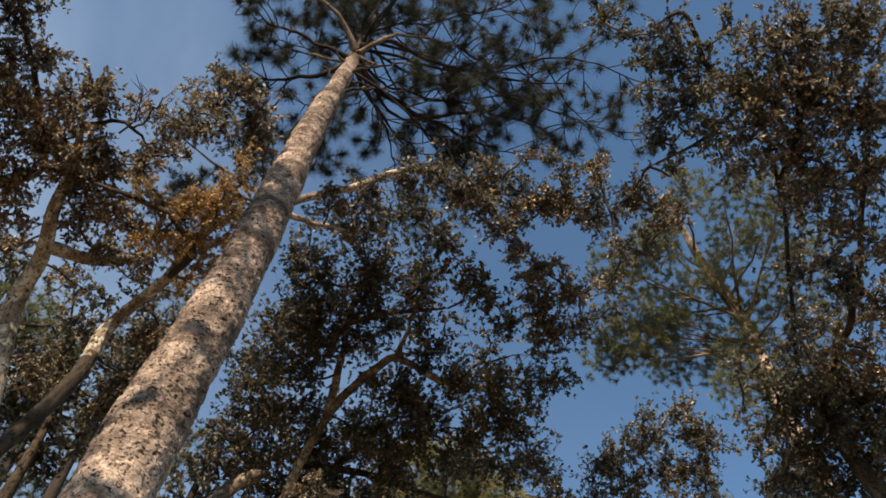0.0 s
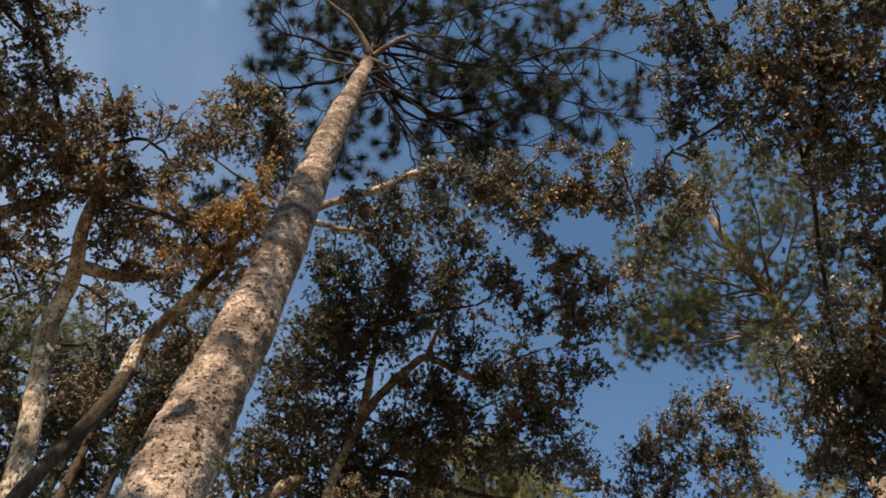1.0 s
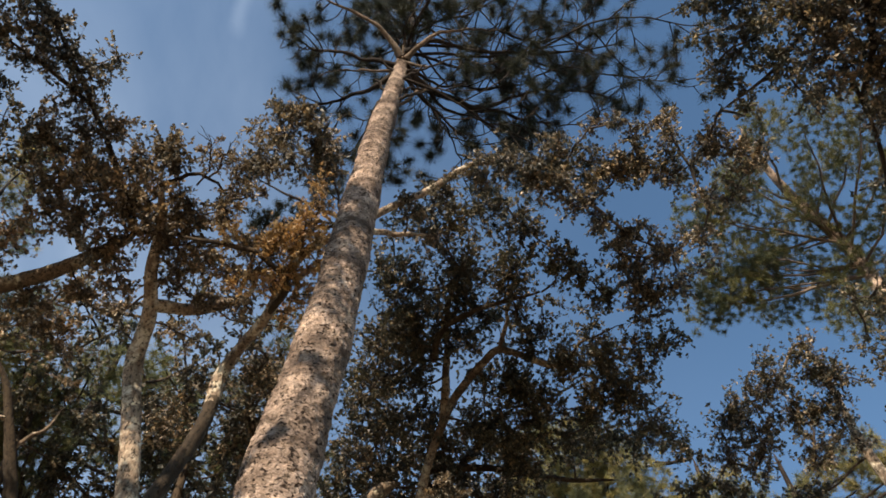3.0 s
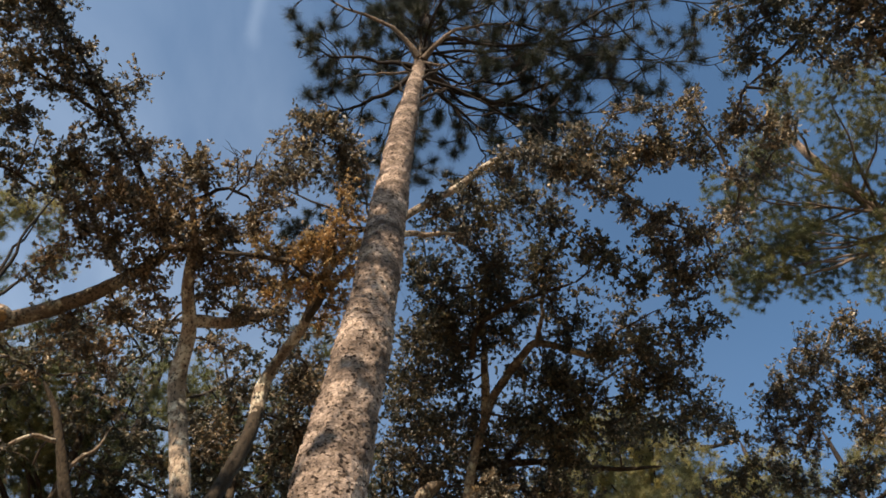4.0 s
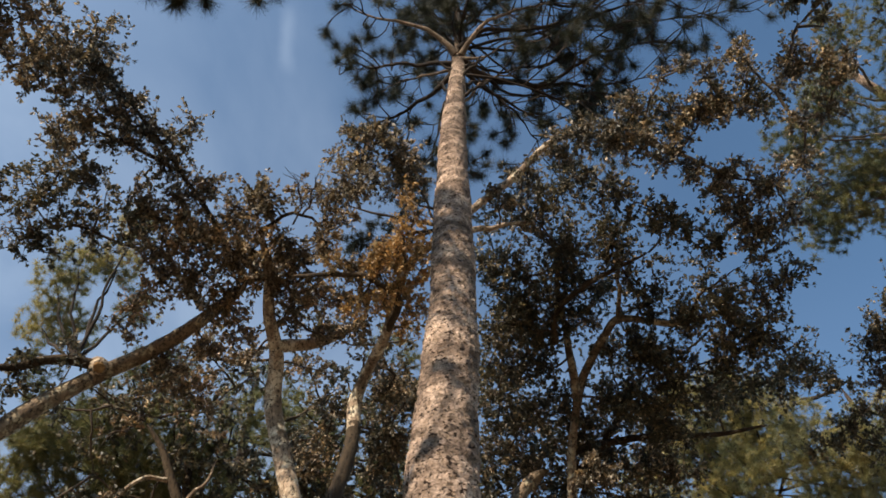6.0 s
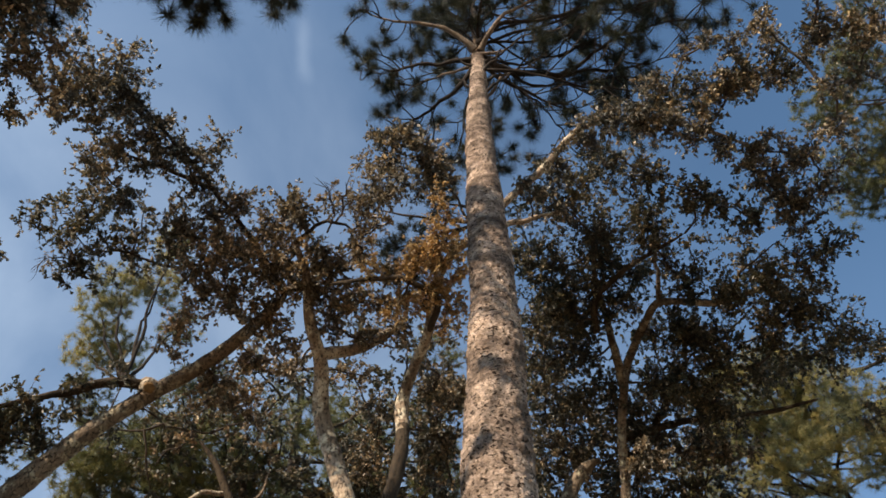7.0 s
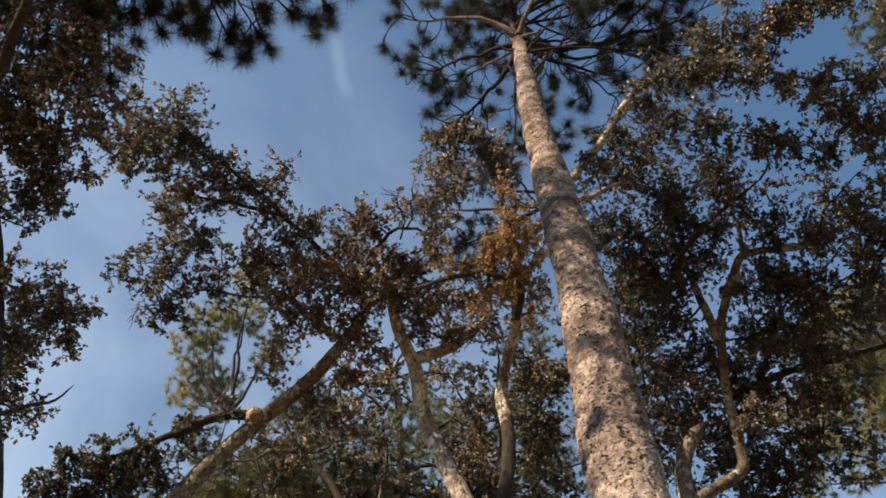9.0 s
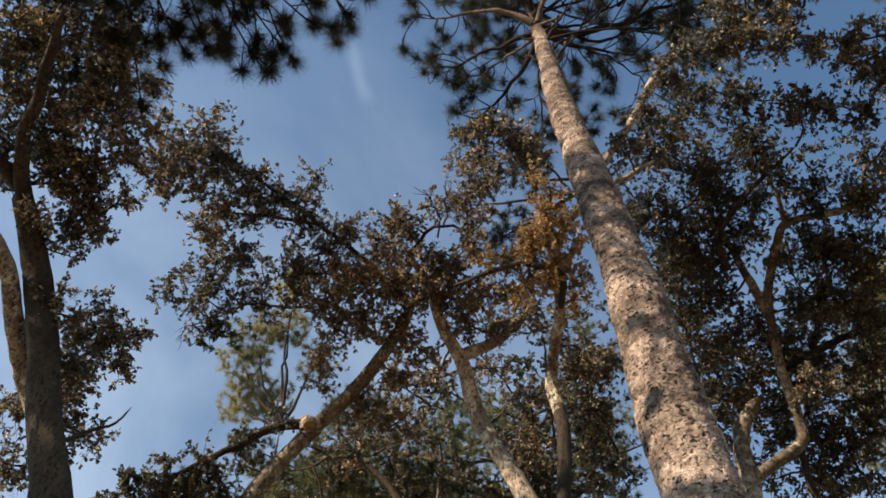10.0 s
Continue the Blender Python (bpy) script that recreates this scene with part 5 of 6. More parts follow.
# ---- the tall pine ----
def plated_trunk(tree, points, radii, mat):
    """The near trunk: bark in raised plates with cracks between them."""
    way_ = np.vstack([curve(points[:3], 0.05)[:-1], curve(points[2:], 0.0145)])
    n, sides = len(way_), 100
    length = np.concatenate([[0], np.cumsum(np.linalg.norm(np.diff(way_, axis=0), axis=1))])
    r = np.interp(way_[:, 2], [p[2] for p in points], radii)
    a = np.linspace(0, 2 * np.pi, sides, endpoint=False)
    cu, cv = 30, 0.058
    uu = np.tile(a / (2 * np.pi) * cu, (n, 1))
    vv = np.tile((length / cv)[:, None], (1, sides))
    uu = uu + 0.25 * np.sin(vv * 0.9 + 3 * np.sin(a)[None]) + 0.12 * np.sin(vv * 2.3)
    rows = int(length[-1] / cv) + 4
    jit = rng.uniform(0.08, 0.92, (cu, rows, 2))
    lift = rng.uniform(0.3, 1.0, (cu, rows))
    iu, iv = np.floor(uu).astype(int), np.floor(vv).astype(int)
    best, second, height = np.full((n, sides), 9.0), np.full((n, sides), 9.0), np.zeros((n, sides))
    for du in (-1, 0, 1):
        for dv in (-1, 0, 1):
            cu_, cv_ = (iu + du) % cu, np.clip(iv + dv, 0, rows - 1)
            d = np.hypot(uu - (iu + du) - jit[cu_, cv_, 0], vv - (iv + dv) - jit[cu_, cv_, 1])
            nearer = d < best
            second = np.where(nearer, best, np.minimum(second, d))
            height = np.where(nearer, lift[cu_, cv_], height)
            best = np.where(nearer, d, best)
    edge = np.clip((second - best) / 0.16, 0, 1)
    scale = r / r.max()
    bump_ = (edge ** 0.5 * height * 0.030 - 0.015) * scale[:, None] ** 0.5 + rng.normal(0, 0.0014, (n, sides))
    ripple = 0.012 * np.sin(length * 5.1)[:, None] + 0.008 * np.sin(length * 2.3 + 1)[:, None] * np.cos(2 * a)[None]
    tan = unit(np.gradient(way_, axis=0))
    s = unit(np.cross(tan, (0, 1, 0)))
    o = np.cross(tan, s)
    rr = r[:, None] + bump_ + ripple * 0.5
    v = way_[:, None] + rr[..., None] * (np.cos(a)[None, :, None] * s[:, None] + np.sin(a)[None, :, None] * o[:, None])
    i, j = np.meshgrid(np.arange(n - 1), np.arange(sides), indexing="ij")
    f = np.stack([i * sides + j, (i + 1) * sides + j, (i + 1) * sides + (j + 1) % sides, i * sides + (j + 1) % sides], -1).reshape(-1, 4)
    part("trunk", v.reshape(-1, 3), f, mat, tree, "pinkish-grey plated pine bark with dark cracks", smooth=True)
    return way_


PINE_BASE = (-0.62, 3.42, 0.0)
pine = thing("pine_tree", PINE_BASE, "tall pine with plated pinkish bark and dark tufts of needles", "tree")
PINE_AXIS = [(-0.62, 3.42, -0.05), (-0.56, 3.42, 2.0), (-0.505, 3.42, 3.9), (-0.45, 3.42, 5.0), (-0.32, 3.43, 6.5), (-0.19, 3.43, 8.9), (-0.10, 3.43, 10.6),
             (0.03, 3.42, 12.2), (0.17, 3.41, 13.9)]
plated_trunk(pine, PINE_AXIS, [0.30, 0.24, 0.222, 0.211, 0.195, 0.173, 0.155, 0.124, 0.094], PINE_BARK)
PINE_TOP = [(0.17, 3.41, 13.85), (0.27, 3.40, 15.2), (0.33, 3.38, 17.0), (0.36, 3.36, 19.0), (0.36, 3.36, 20.4)]
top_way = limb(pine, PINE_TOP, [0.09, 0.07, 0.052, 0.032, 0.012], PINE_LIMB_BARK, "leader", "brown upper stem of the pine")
bag, twigs = [], []
# limbs of the lower whorls: way, thickness, tufts, where the tufts begin, sunlit pale bark or not
CROWN_LIMBS = [
    ([(0.12, 3.29, 13.75), (-0.02, 3.1, 13.85), (-0.21, 2.93, 13.96), (-0.44, 2.82, 14.07), (-0.86, 2.73, 14.24), (-1.15, 2.62, 14.36), (-1.44, 2.44, 14.5)],
     0.036, 9, 0.55, 1),
    ([(0.21, 3.32, 13.75), (0.36, 3.16, 13.85), (0.55, 3.01, 13.96), (0.82, 2.94, 14.08), (1.16, 2.89, 14.22), (1.68, 2.92, 14.42), (2.14, 3.05, 14.6)],
     0.032, 9, 0.50, 1),
    ([(0.18, 3.3, 13.9), (0.15, 3.13, 14.17), (0.22, 2.96, 14.46), (0.37, 2.73, 14.84), (0.49, 2.5, 15.2)],
     0.022, 6, 0.50, 1),
    ([(0.08, 3.4, 13.6), (-0.2, 3.35, 13.64), (-0.49, 3.33, 13.67), (-0.78, 3.28, 13.71), (-1.11, 3.31, 13.75), (-1.44, 3.16, 13.8)],
     0.034, 10, 0.55, 0),
    ([(0.06, 3.44, 13.5), (-0.21, 3.47, 13.52), (-0.5, 3.51, 13.55), (-0.83, 3.51, 13.57), (-1.14, 3.68, 13.6)],
     0.020, 5, 0.50, 1),
    ([(0.04, 3.47, 13.4), (-0.19, 3.64, 13.38), (-0.35, 3.78, 13.37), (-0.56, 3.84, 13.35), (-0.81, 3.91, 13.34), (-1.08, 3.99, 13.32), (-1.34, 4.06, 13.3)],
     0.036, 8, 0.45, 0),
    ([(0.22, 3.42, 13.4), (0.58, 3.67, 13.47), (0.96, 3.83, 13.53), (1.35, 3.95, 13.59), (1.81, 4.02, 13.67), (2.22, 4.16, 13.73), (2.7, 4.17, 13.8)],
     0.056, 12, 0.40, 0),
    ([(1.35, 3.96, 13.6), (1.65, 3.88, 13.66), (1.88, 3.76, 13.7), (2.18, 3.69, 13.76), (2.66, 3.68, 13.84), (3.13, 3.64, 13.92), (3.61, 3.78, 14.0)],
     0.030, 12, 0.30, 0),
    ([(0.23, 3.36, 13.5), (0.55, 3.55, 13.59), (0.81, 3.65, 13.66), (1.12, 3.69, 13.74), (1.47, 3.73, 13.82), (1.77, 3.65, 13.9)],
     0.022, 5, 0.50, 0),
    ([(0.19, 3.34, 13.6), (0.55, 3.38, 13.69), (0.81, 3.3, 13.77), (1.35, 3.34, 13.9), (1.72, 3.3, 14.0)],
     0.020, 6, 0.50, 1),
    ([(0.19, 3.27, 13.9), (0.63, 3.07, 14.0), (0.97, 3.15, 14.07), (1.48, 3.19, 14.17), (1.95, 3.2, 14.26), (2.39, 3.23, 14.35), (2.96, 3.17, 14.46), (3.69, 3.0, 14.6)],
     0.038, 14, 0.35, 0),
    ([(1.36, 3.73, 13.8), (1.75, 3.68, 13.89), (2.1, 3.64, 13.97), (2.33, 3.47, 14.04), (2.6, 3.37, 14.11), (3.01, 3.34, 14.2)],
     0.018, 6, 0.40, 0),
    ([(0.22, 3.42, 13.2), (0.43, 3.7, 13.2), (0.75, 3.96, 13.2), (1.02, 4.19, 13.2), (1.37, 4.45, 13.2)],
     0.028, 8, 0.35, 0),
    ([(0.58, 3.67, 13.4), (0.81, 3.95, 13.42), (1.26, 4.04, 13.44), (1.64, 4.13, 13.46), (2.11, 4.17, 13.48), (2.52, 4.29, 13.5)],
     0.020, 7, 0.35, 0),
    ([(1.69, 2.93, 14.5), (2.06, 3.09, 14.64), (2.45, 3.11, 14.77), (2.87, 3.0, 14.93), (3.16, 2.79, 15.06), (3.37, 2.52, 15.2)],
     0.020, 6, 0.30, 0),
    ([(0.09, 3.45, 12.45), (0.06, 3.66, 12.6), (0.04, 3.78, 12.75), (0.2, 3.73, 12.9), (0.35, 3.61, 13.05), (0.69, 3.6, 13.28), (1.03, 3.73, 13.5)],
     0.030, 4, 0.70, 1),
    ([(0.09, 3.45, 13.05), (-0.09, 3.71, 12.95), (-0.26, 3.97, 12.8), (-0.39, 4.23, 12.7), (-0.47, 4.54, 12.6)],
     0.018, 9, 0.30, 0),]
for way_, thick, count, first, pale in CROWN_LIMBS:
    crown_limb(pine, way_, thick, bag, twigs, count, first, PINE_LIMB_PALE_LIT if pale else PINE_LIMB_BARK)
# limbs above and behind: height on the stem, compass from +x towards +y, reach, rise, tufts, thickness
PINE_LIMBS = [
    (13.2, 95, 1.9, 0.4, 7, 0.022), (13.7, 60, 3.0, 0.4, 10, 0.026), (13.1, 25, 3.4, 0.2, 9, 0.028), (14.1, 300, 3.1, 1.2, 10, 0.026),
    (14.3, 352, 5.0, 0.8, 14, 0.034), (15.0, 6, 5.2, 1.1, 15, 0.034), (15.4, 40, 4.0, 1.1, 13, 0.026), (15.6, 332, 4.4, 1.4, 14, 0.026)]
for k, (z, az_, reach, rise, count, thick) in enumerate(PINE_LIMBS):
    x0, y0 = np.interp(z, [p[2] for p in PINE_AXIS + PINE_TOP[1:]], [p[0] for p in PINE_AXIS + PINE_TOP[1:]]), 3.41
    e = (x0 + reach * math.cos(radians(az_)), y0 + reach * math.sin(radians(az_)), z + rise)
    pine_branch(pine, (x0, y0, z), e, bag, twigs, count, radius=thick * 0.85, n=260, width=0.0046, length=0.225, first=0.25, spread=1.35)
for k in range(15):
    z = 14.5 + k * 0.34
    az_ = k * 137.5 + 20
    c = math.cos(radians(az_))
    reach = (1.8 + 3.0 * max(0, c)) * (1 - (z - 14) / 9)
    x0, y0 = np.interp(z, [p[2] for p in PINE_TOP], [p[0] for p in PINE_TOP]), 3.38
    e = (x0 + reach * c, y0 + reach * math.sin(radians(az_)), z + 0.35 * reach)
    pine_branch(pine, (x0, y0, z), e, bag, twigs, 12, radius=0.014 + 0.0034 * reach, spread=1.3, n=230, width=0.0052, length=0.225, first=0.06)
for z, az_, reach in [(12.3, 200, 0.3), (12.6, 10, 0.45), (12.75, 330, 0.5), (13.1, 215, 0.35), (13.3, 350, 0.6), (13.55, 150, 0.3), (12.0, 350, 0.55)]:
    x0 = np.interp(z, [p[2] for p in PINE_AXIS], [p[0] for p in PINE_AXIS])
    c, s_ = math.cos(radians(az_)), math.sin(radians(az_))
    limb(pine, [(x0, 3.42, z), (x0 + c * reach * 0.5, 3.42 + s_ * reach * 0.5, z + 0.12), (x0 + c * reach, 3.42 + s_ * reach, z + 0.3)],
         [0.026, 0.02, 0.012], PINE_LIMB_BARK, "branch_stub", sides=7)
for z, az_, reach in [(13.9, 262, 0.7), (14.1, 300, 0.9), (14.3, 235, 0.8), (14.5, 275, 0.8), (14.8, 215, 0.9), (14.9, 310, 1.0), (15.2, 255, 0.9), (15.6, 285, 0.9)]:
    e = (0.2 + reach * math.cos(radians(az_)), 3.4 + reach * math.sin(radians(az_)), z + 0.35)
    pine_branch(pine, (0.2, 3.4, z), e, bag, twigs, 4, radius=0.014, n=340, width=0.0046, length=0.225, first=0.5)
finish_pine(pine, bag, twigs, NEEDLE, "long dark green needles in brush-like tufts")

# ---- pine beside the camera, whose lowest boughs hang into the sky gap ----
B_BASE = (-2.3, -2.7, 0.0)
pine_b = thing("pine_tree", B_BASE, "pine with dark drooping needle tufts against the blue sky", "tree")
limb(pine_b, [B_BASE, (-2.3, -2.7, 5), (-2.25, -2.65, 10), (-2.2, -2.6, 15)], [0.26, 0.22, 0.16, 0.08], PINE_BARK, "trunk", sides=20, step=0.2)
bag, twigs = [], []
for e in B_TUFTS:
    pine_branch(pine_b, (-2.25, -2.65, e[2] - 0.5 + rng.uniform(-0.3, 0.5)), e, bag, twigs, 7, sag=-0.02, first=0.58, n=400, length=0.215, width=0.0046, spread=0.5, radius=0.02)
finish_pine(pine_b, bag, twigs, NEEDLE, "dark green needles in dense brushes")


# ---- oaks ----
def oak(base, label, group="oaks"):
    return thing("oak_tree", base, label, "tree", group)


def low(points, shift=(0, 0)):
    """The foot of a trunk on the ground, under its lowest seen point."""
    x, y, z = points[0]
    return (x + shift[0], y + shift[1], -0.05)


# oak behind the pine: a short dark trunk with a broken stem, and a bent stem that carries the dense crown
q0 = low(Q_trunk, (0.1, 0.1))
tree = oak(q0, "oak with a broken stem, a bent stem and dense dark crown")
w = limb(tree, [q0, *Q_trunk], [0.17, 0.125, 0.12, 0.11, 0.10, 0.05], OAK_MID_BARK, "trunk", step=0.1)
wr = limb(tree, [*Q_fork[:3], *G_trunk, *G_limb_r[1:]], [0.085, 0.082, 0.078, 0.074] + [0.07] * 3 + [0.066] * 4 + [0.060, 0.056, 0.052, 0.048, 0.042, 0.036, 0.02][:len(G_limb_r) - 1],
          OAK_MID_BARK, "stem", step=0.09)
cut = np.linalg.norm(wr - np.array(G_trunk[-1]), axis=1).argmin() + 1
way_t, wr = wr[:cut], wr[cut:]
oak_bough(tree, np.vstack([w[-12:], way_t[:12]]), G5, OLIVE, leaf=0.07, density=0.7)
wl_ = limb(tree, [way_t[-4], *G_limb_l[1:]], [0.07, 0.055, 0.04, 0.02], OAK_MID_BARK)
limb(tree, G_up, [0.034, 0.03, 0.024, 0.01], OAK_MID_BARK)
wb = limb(tree, G_bare, [0.022, 0.018, 0.012, 0.005], OAK_DARK_SHADE_BARK, "bare_branch", sides=6)
wcu = limb(tree, G_curl, [0.05, 0.045, 0.038, 0.028, 0.012], OAK_DARK_SHADE_BARK)
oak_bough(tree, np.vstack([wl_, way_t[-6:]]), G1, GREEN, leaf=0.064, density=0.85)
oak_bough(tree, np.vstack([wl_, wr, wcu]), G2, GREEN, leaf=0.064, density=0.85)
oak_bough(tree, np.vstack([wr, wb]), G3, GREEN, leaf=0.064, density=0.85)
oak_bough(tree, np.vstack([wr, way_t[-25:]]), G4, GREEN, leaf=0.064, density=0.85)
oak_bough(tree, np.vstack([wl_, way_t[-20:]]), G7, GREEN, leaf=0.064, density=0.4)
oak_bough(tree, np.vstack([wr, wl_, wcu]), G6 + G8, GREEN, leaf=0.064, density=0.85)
oak_bough(tree, way_t[-30:], G9, BROWN, leaf=0.055, leaf_label="tan dead leaves on the trunk")
dead_twigs(tree, G_bare_b, 3)

# oak whose long limb passes behind the pine
f0 = low(F_trunk, (-0.1, 0.2))
tree = oak(f0, "crooked oak with lichen-pale bark and rust-brown leaves beside the pine")
# Shade on the lower trunk is given by switching to the dark bark.
limb(tree, [f0, *F_trunk[:3], (-1.695, 5.85, 8.66)], [0.10, 0.076, 0.075, 0.076, 0.076], OAK_DARK_SHADE_BARK, "trunk", "lower trunk in dark bark that stands in for shade", step=0.07)
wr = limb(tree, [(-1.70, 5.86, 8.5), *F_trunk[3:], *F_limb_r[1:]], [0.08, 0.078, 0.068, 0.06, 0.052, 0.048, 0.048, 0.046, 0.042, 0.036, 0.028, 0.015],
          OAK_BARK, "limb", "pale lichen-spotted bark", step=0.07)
wr = wr[np.linalg.norm(wr - np.array(F_trunk[-1]), axis=1).argmin():]
wf = limb(tree, F_fork, [0.045, 0.035, 0.015], OAK_BARK)
wq = limb(tree, F_limb_l, [0.04, 0.036, 0.032, 0.026, 0.012], OAK_DARK_SHADE_BARK)
n1 = oak_bough(tree, np.vstack([wr[len(wr) // 2:], wf]), F1, OLIVE, leaf=0.062)
oak_bough(tree, wr[-20:], F2, OLIVE, leaf=0.062)
oak_bough(tree, wr[-40:], F12, GREEN, leaf=0.058, density=0.8)
oak_bough(tree, wr[-40:], F13, BROWN, leaf=0.055, density=0.7)
oak_bough(tree, wr[-30:], F10, OLIVE, leaf=0.058, density=0.7)
oak_bough(tree, wr, F9, BROWN, leaf=0.055, density=0.8)
n3 = oak_bough(tree, np.vstack([wq, wr[:20]]), F3, OLIVE, leaf=0.062, density=0.9)
oak_bough(tree, np.vstack([n3, wq]), F11, OLIVE, leaf=0.05, density=0.9)
oak_bough(tree, np.vstack([wq, wr[:30]]), F4, RUST, leaf=0.05, density=0.75, leaf_label="dry rust-orange oak leaves")
oak_bough(tree, np.vstack([wq[:10], wr[:8]]), F5, OLIVE, leaf=0.062)
oak_bough(tree, np.vstack([n3, wq]), F7, BROWN, leaf=0.05, density=0.8)
oak_bough(tree, np.vstack([n3, wq]), F8, RUST, leaf=0.045, density=0.65, leaf_label="dry rust-orange oak leaves")
oak_bough(tree, np.vstack([n3, n1]), F6, DRY, leaf=0.042, density=0.7, leaf_label="pale dry wisps of dead leaf")

# leaning oak, whose limb crosses low
d0 = (-6.9, 5.4, -0.05)
tree = oak(d0, "leaning oak with a long bare limb and browning crown")
wd = limb(tree, [d0, (-6.7, 5.35, 5.0), (-6.2, 5.3, 8.0), *D_limb], [0.19, 0.15, 0.13, 0.115, 0.112, 0.105, 0.092, 0.078, 0.06], OAK_MID_BARK, "trunk", step=0.1)
wu = limb(tree, D_up, [0.052, 0.038, 0.030, 0.024, 0.017, 0.01], OAK_DARK_SHADE_BARK)
wsd = limb(tree, D_side, [0.03, 0.022, 0.01], OAK_DARK_SHADE_BARK)
wlo = limb(tree, list(reversed(D_low)), [0.07, 0.06, 0.045, 0.025], OAK_DARK_SHADE_BARK)
wfk = limb(tree, D_fork, [0.05, 0.045, 0.035, 0.015], OAK_BARK)
knot = np.array([-4.87, 5.33, 9.75])
toward = unit(np.array([0.0, 0.0, 1.6]) - knot)
v, f = tube(curve([knot - toward * 0.05, knot + toward * 0.06, knot + toward * 0.15], 0.02), [0.14, 0.125, 0.095, 0.075], 14, 0.1)
collar = part("knot", v, f, OAK_BARK, tree, "swollen pale collar of a lost limb", smooth=True)
v, f = tube(np.array([knot + toward * q for q in (0.12, 0.145, 0.152, 0.153)]), [0.066, 0.066, 0.05, 0.02], 14, 0.1)
part("scar", v, f, SCAR, collar, "tan weathered wood where a limb broke off", smooth=True)
wth = limb(tree, D_thin, [0.025, 0.02, 0.014, 0.006], OAK_DARK_SHADE_BARK)
oak_bough(tree, np.vstack([wu[:25], wd[-8:]]), D1, BROWN, leaf=0.064, density=0.95)
oak_bough(tree, np.vstack([wu[15:], wsd]), D2 + D9, OLIVE, leaf=0.062, density=0.7)
oak_bough(tree, wth, D3 + D10, GREEN, leaf=0.062)
oak_bough(tree, np.vstack([wth, wsd]), D7, GREEN, leaf=0.062, density=0.5)
oak_bough(tree, np.vstack([wd[-25:], wfk]), D4, BROWN, leaf=0.064, density=1.0)
oak_bough(tree, wlo, D5 + D8, GREEN, leaf=0.064)
oak_bough(tree, np.vstack([wd[-40:-15], wlo]), D6, GREEN, density=0.12)
dead_twigs(tree, [wth[-1], (-5.98, 3.92, 11.2), (-6.2, 3.9, 11.18), (-6.36, 4.0, 11.1)], 9, 0.3)
oak_bough(tree, wth[-8:], [(-6.0, 3.95, 11.15, 0.2, 0.5), (-5.75, 3.75, 11.15, 0.2, 0.5)], DRY, leaf=0.045, density=0.5, leaf_label="pale pinkish dead leaves")

# oak with two pale trunks' worth of lichen, left of the crooked one
e0 = low(E_trunk, (0.25, 0.1))
tree = oak(e0, "slender oak with lichen-spotted pale trunk and browning leaves")
wu = limb(tree, [e0, *E_trunk, *E_upper[1:]], [0.14, 0.115, 0.112, 0.105, 0.10, 0.09, 0.075, 0.06, 0.03], OAK_BARK, "trunk", step=0.1)
wu = wu[wu[:, 2] > 9.5]
wr = limb(tree, E_limb_r, [0.085, 0.072, 0.06, 0.048, 0.034, 0.012], OAK_BARK)
wx = limb(tree, E_limb_u, [0.026, 0.023, 0.02, 0.016, 0.008], OAK_DARK_SHADE_BARK)
oak_bough(tree, np.vstack([wu, wr, wx]), E1, BROWN, leaf=0.066)
dead_twigs(tree, E_dead)
dead_twigs(tree, E_dead_b)

# twin-stemmed oak at the end of the turn
c0 = low(C_trunk, (0.1, 0.1))
tree = oak(c0, "twin-stemmed oak in shade with brown and olive leaves")
# The dark bark colour carries the shade this trunk stands in.
wt = limb(tree, [c0, *C_trunk], [0.20, 0.165, 0.16, 0.15, 0.142, 0.125, 0.09], OAK_DARK_SHADE_BARK, "trunk", step=0.1)
wa = limb(tree, [wt[-4], *C_limb_r], [0.085, 0.07, 0.062, 0.054, 0.044, 0.028], OAK_DARK_SHADE_BARK, step=0.1)
wb = limb(tree, [wt[-1], *C_limb_l[1:]], [0.09, 0.07, 0.04], OAK_DARK_SHADE_BARK)
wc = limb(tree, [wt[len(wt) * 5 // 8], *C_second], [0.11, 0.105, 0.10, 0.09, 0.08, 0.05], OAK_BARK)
wtw = limb(tree, C_twig, [0.03, 0.02, 0.014, 0.006], OAK_DARK_SHADE_BARK, "bare_branch", sides=6)
wsd = limb(tree, C_side, [0.03, 0.022, 0.01], OAK_DARK_SHADE_BARK)
oak_bough(tree, np.vstack([wa, wb]), C1, OLIVE, leaf=0.056, density=0.68)
oak_bough(tree, np.vstack([wa, wt[-5:]]), C2, BROWN, leaf=0.056, density=0.72)
oak_bough(tree, np.vstack([wa, wb]), C4 + C5, GREEN, leaf=0.058, density=0.62)
oak_bough(tree, np.vstack([wb, wc[-8:]]), C6, OLIVE, leaf=0.056)
oak_bough(tree, np.vstack([wa, wb, wt[-6:]]), C7, GREEN, leaf=0.056, density=0.6)
oak_bough(tree, np.vstack([wsd, wt[-30:]]), C3 + C8, OLIVE, leaf=0.058)

# broad dark oak on the other side
j0 = low(J_trunk, (0.2, 0.1))
tree = oak(j0, "broad oak with dark shaded crown and tan dead leaves")
wt = limb(tree, [j0, *J_trunk, *J_limb1[1:]], [0.20, 0.14, 0.07, 0.028, 0.021, 0.02, 0.02, 0.018, 0.01], OAK_DARK_SHADE_BARK, "trunk", step=0.1)
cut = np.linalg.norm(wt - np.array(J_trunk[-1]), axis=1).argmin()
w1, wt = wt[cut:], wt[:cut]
w2 = limb(tree, J_limb2, [0.034, 0.028, 0.012], OAK_DARK_SHADE_BARK)
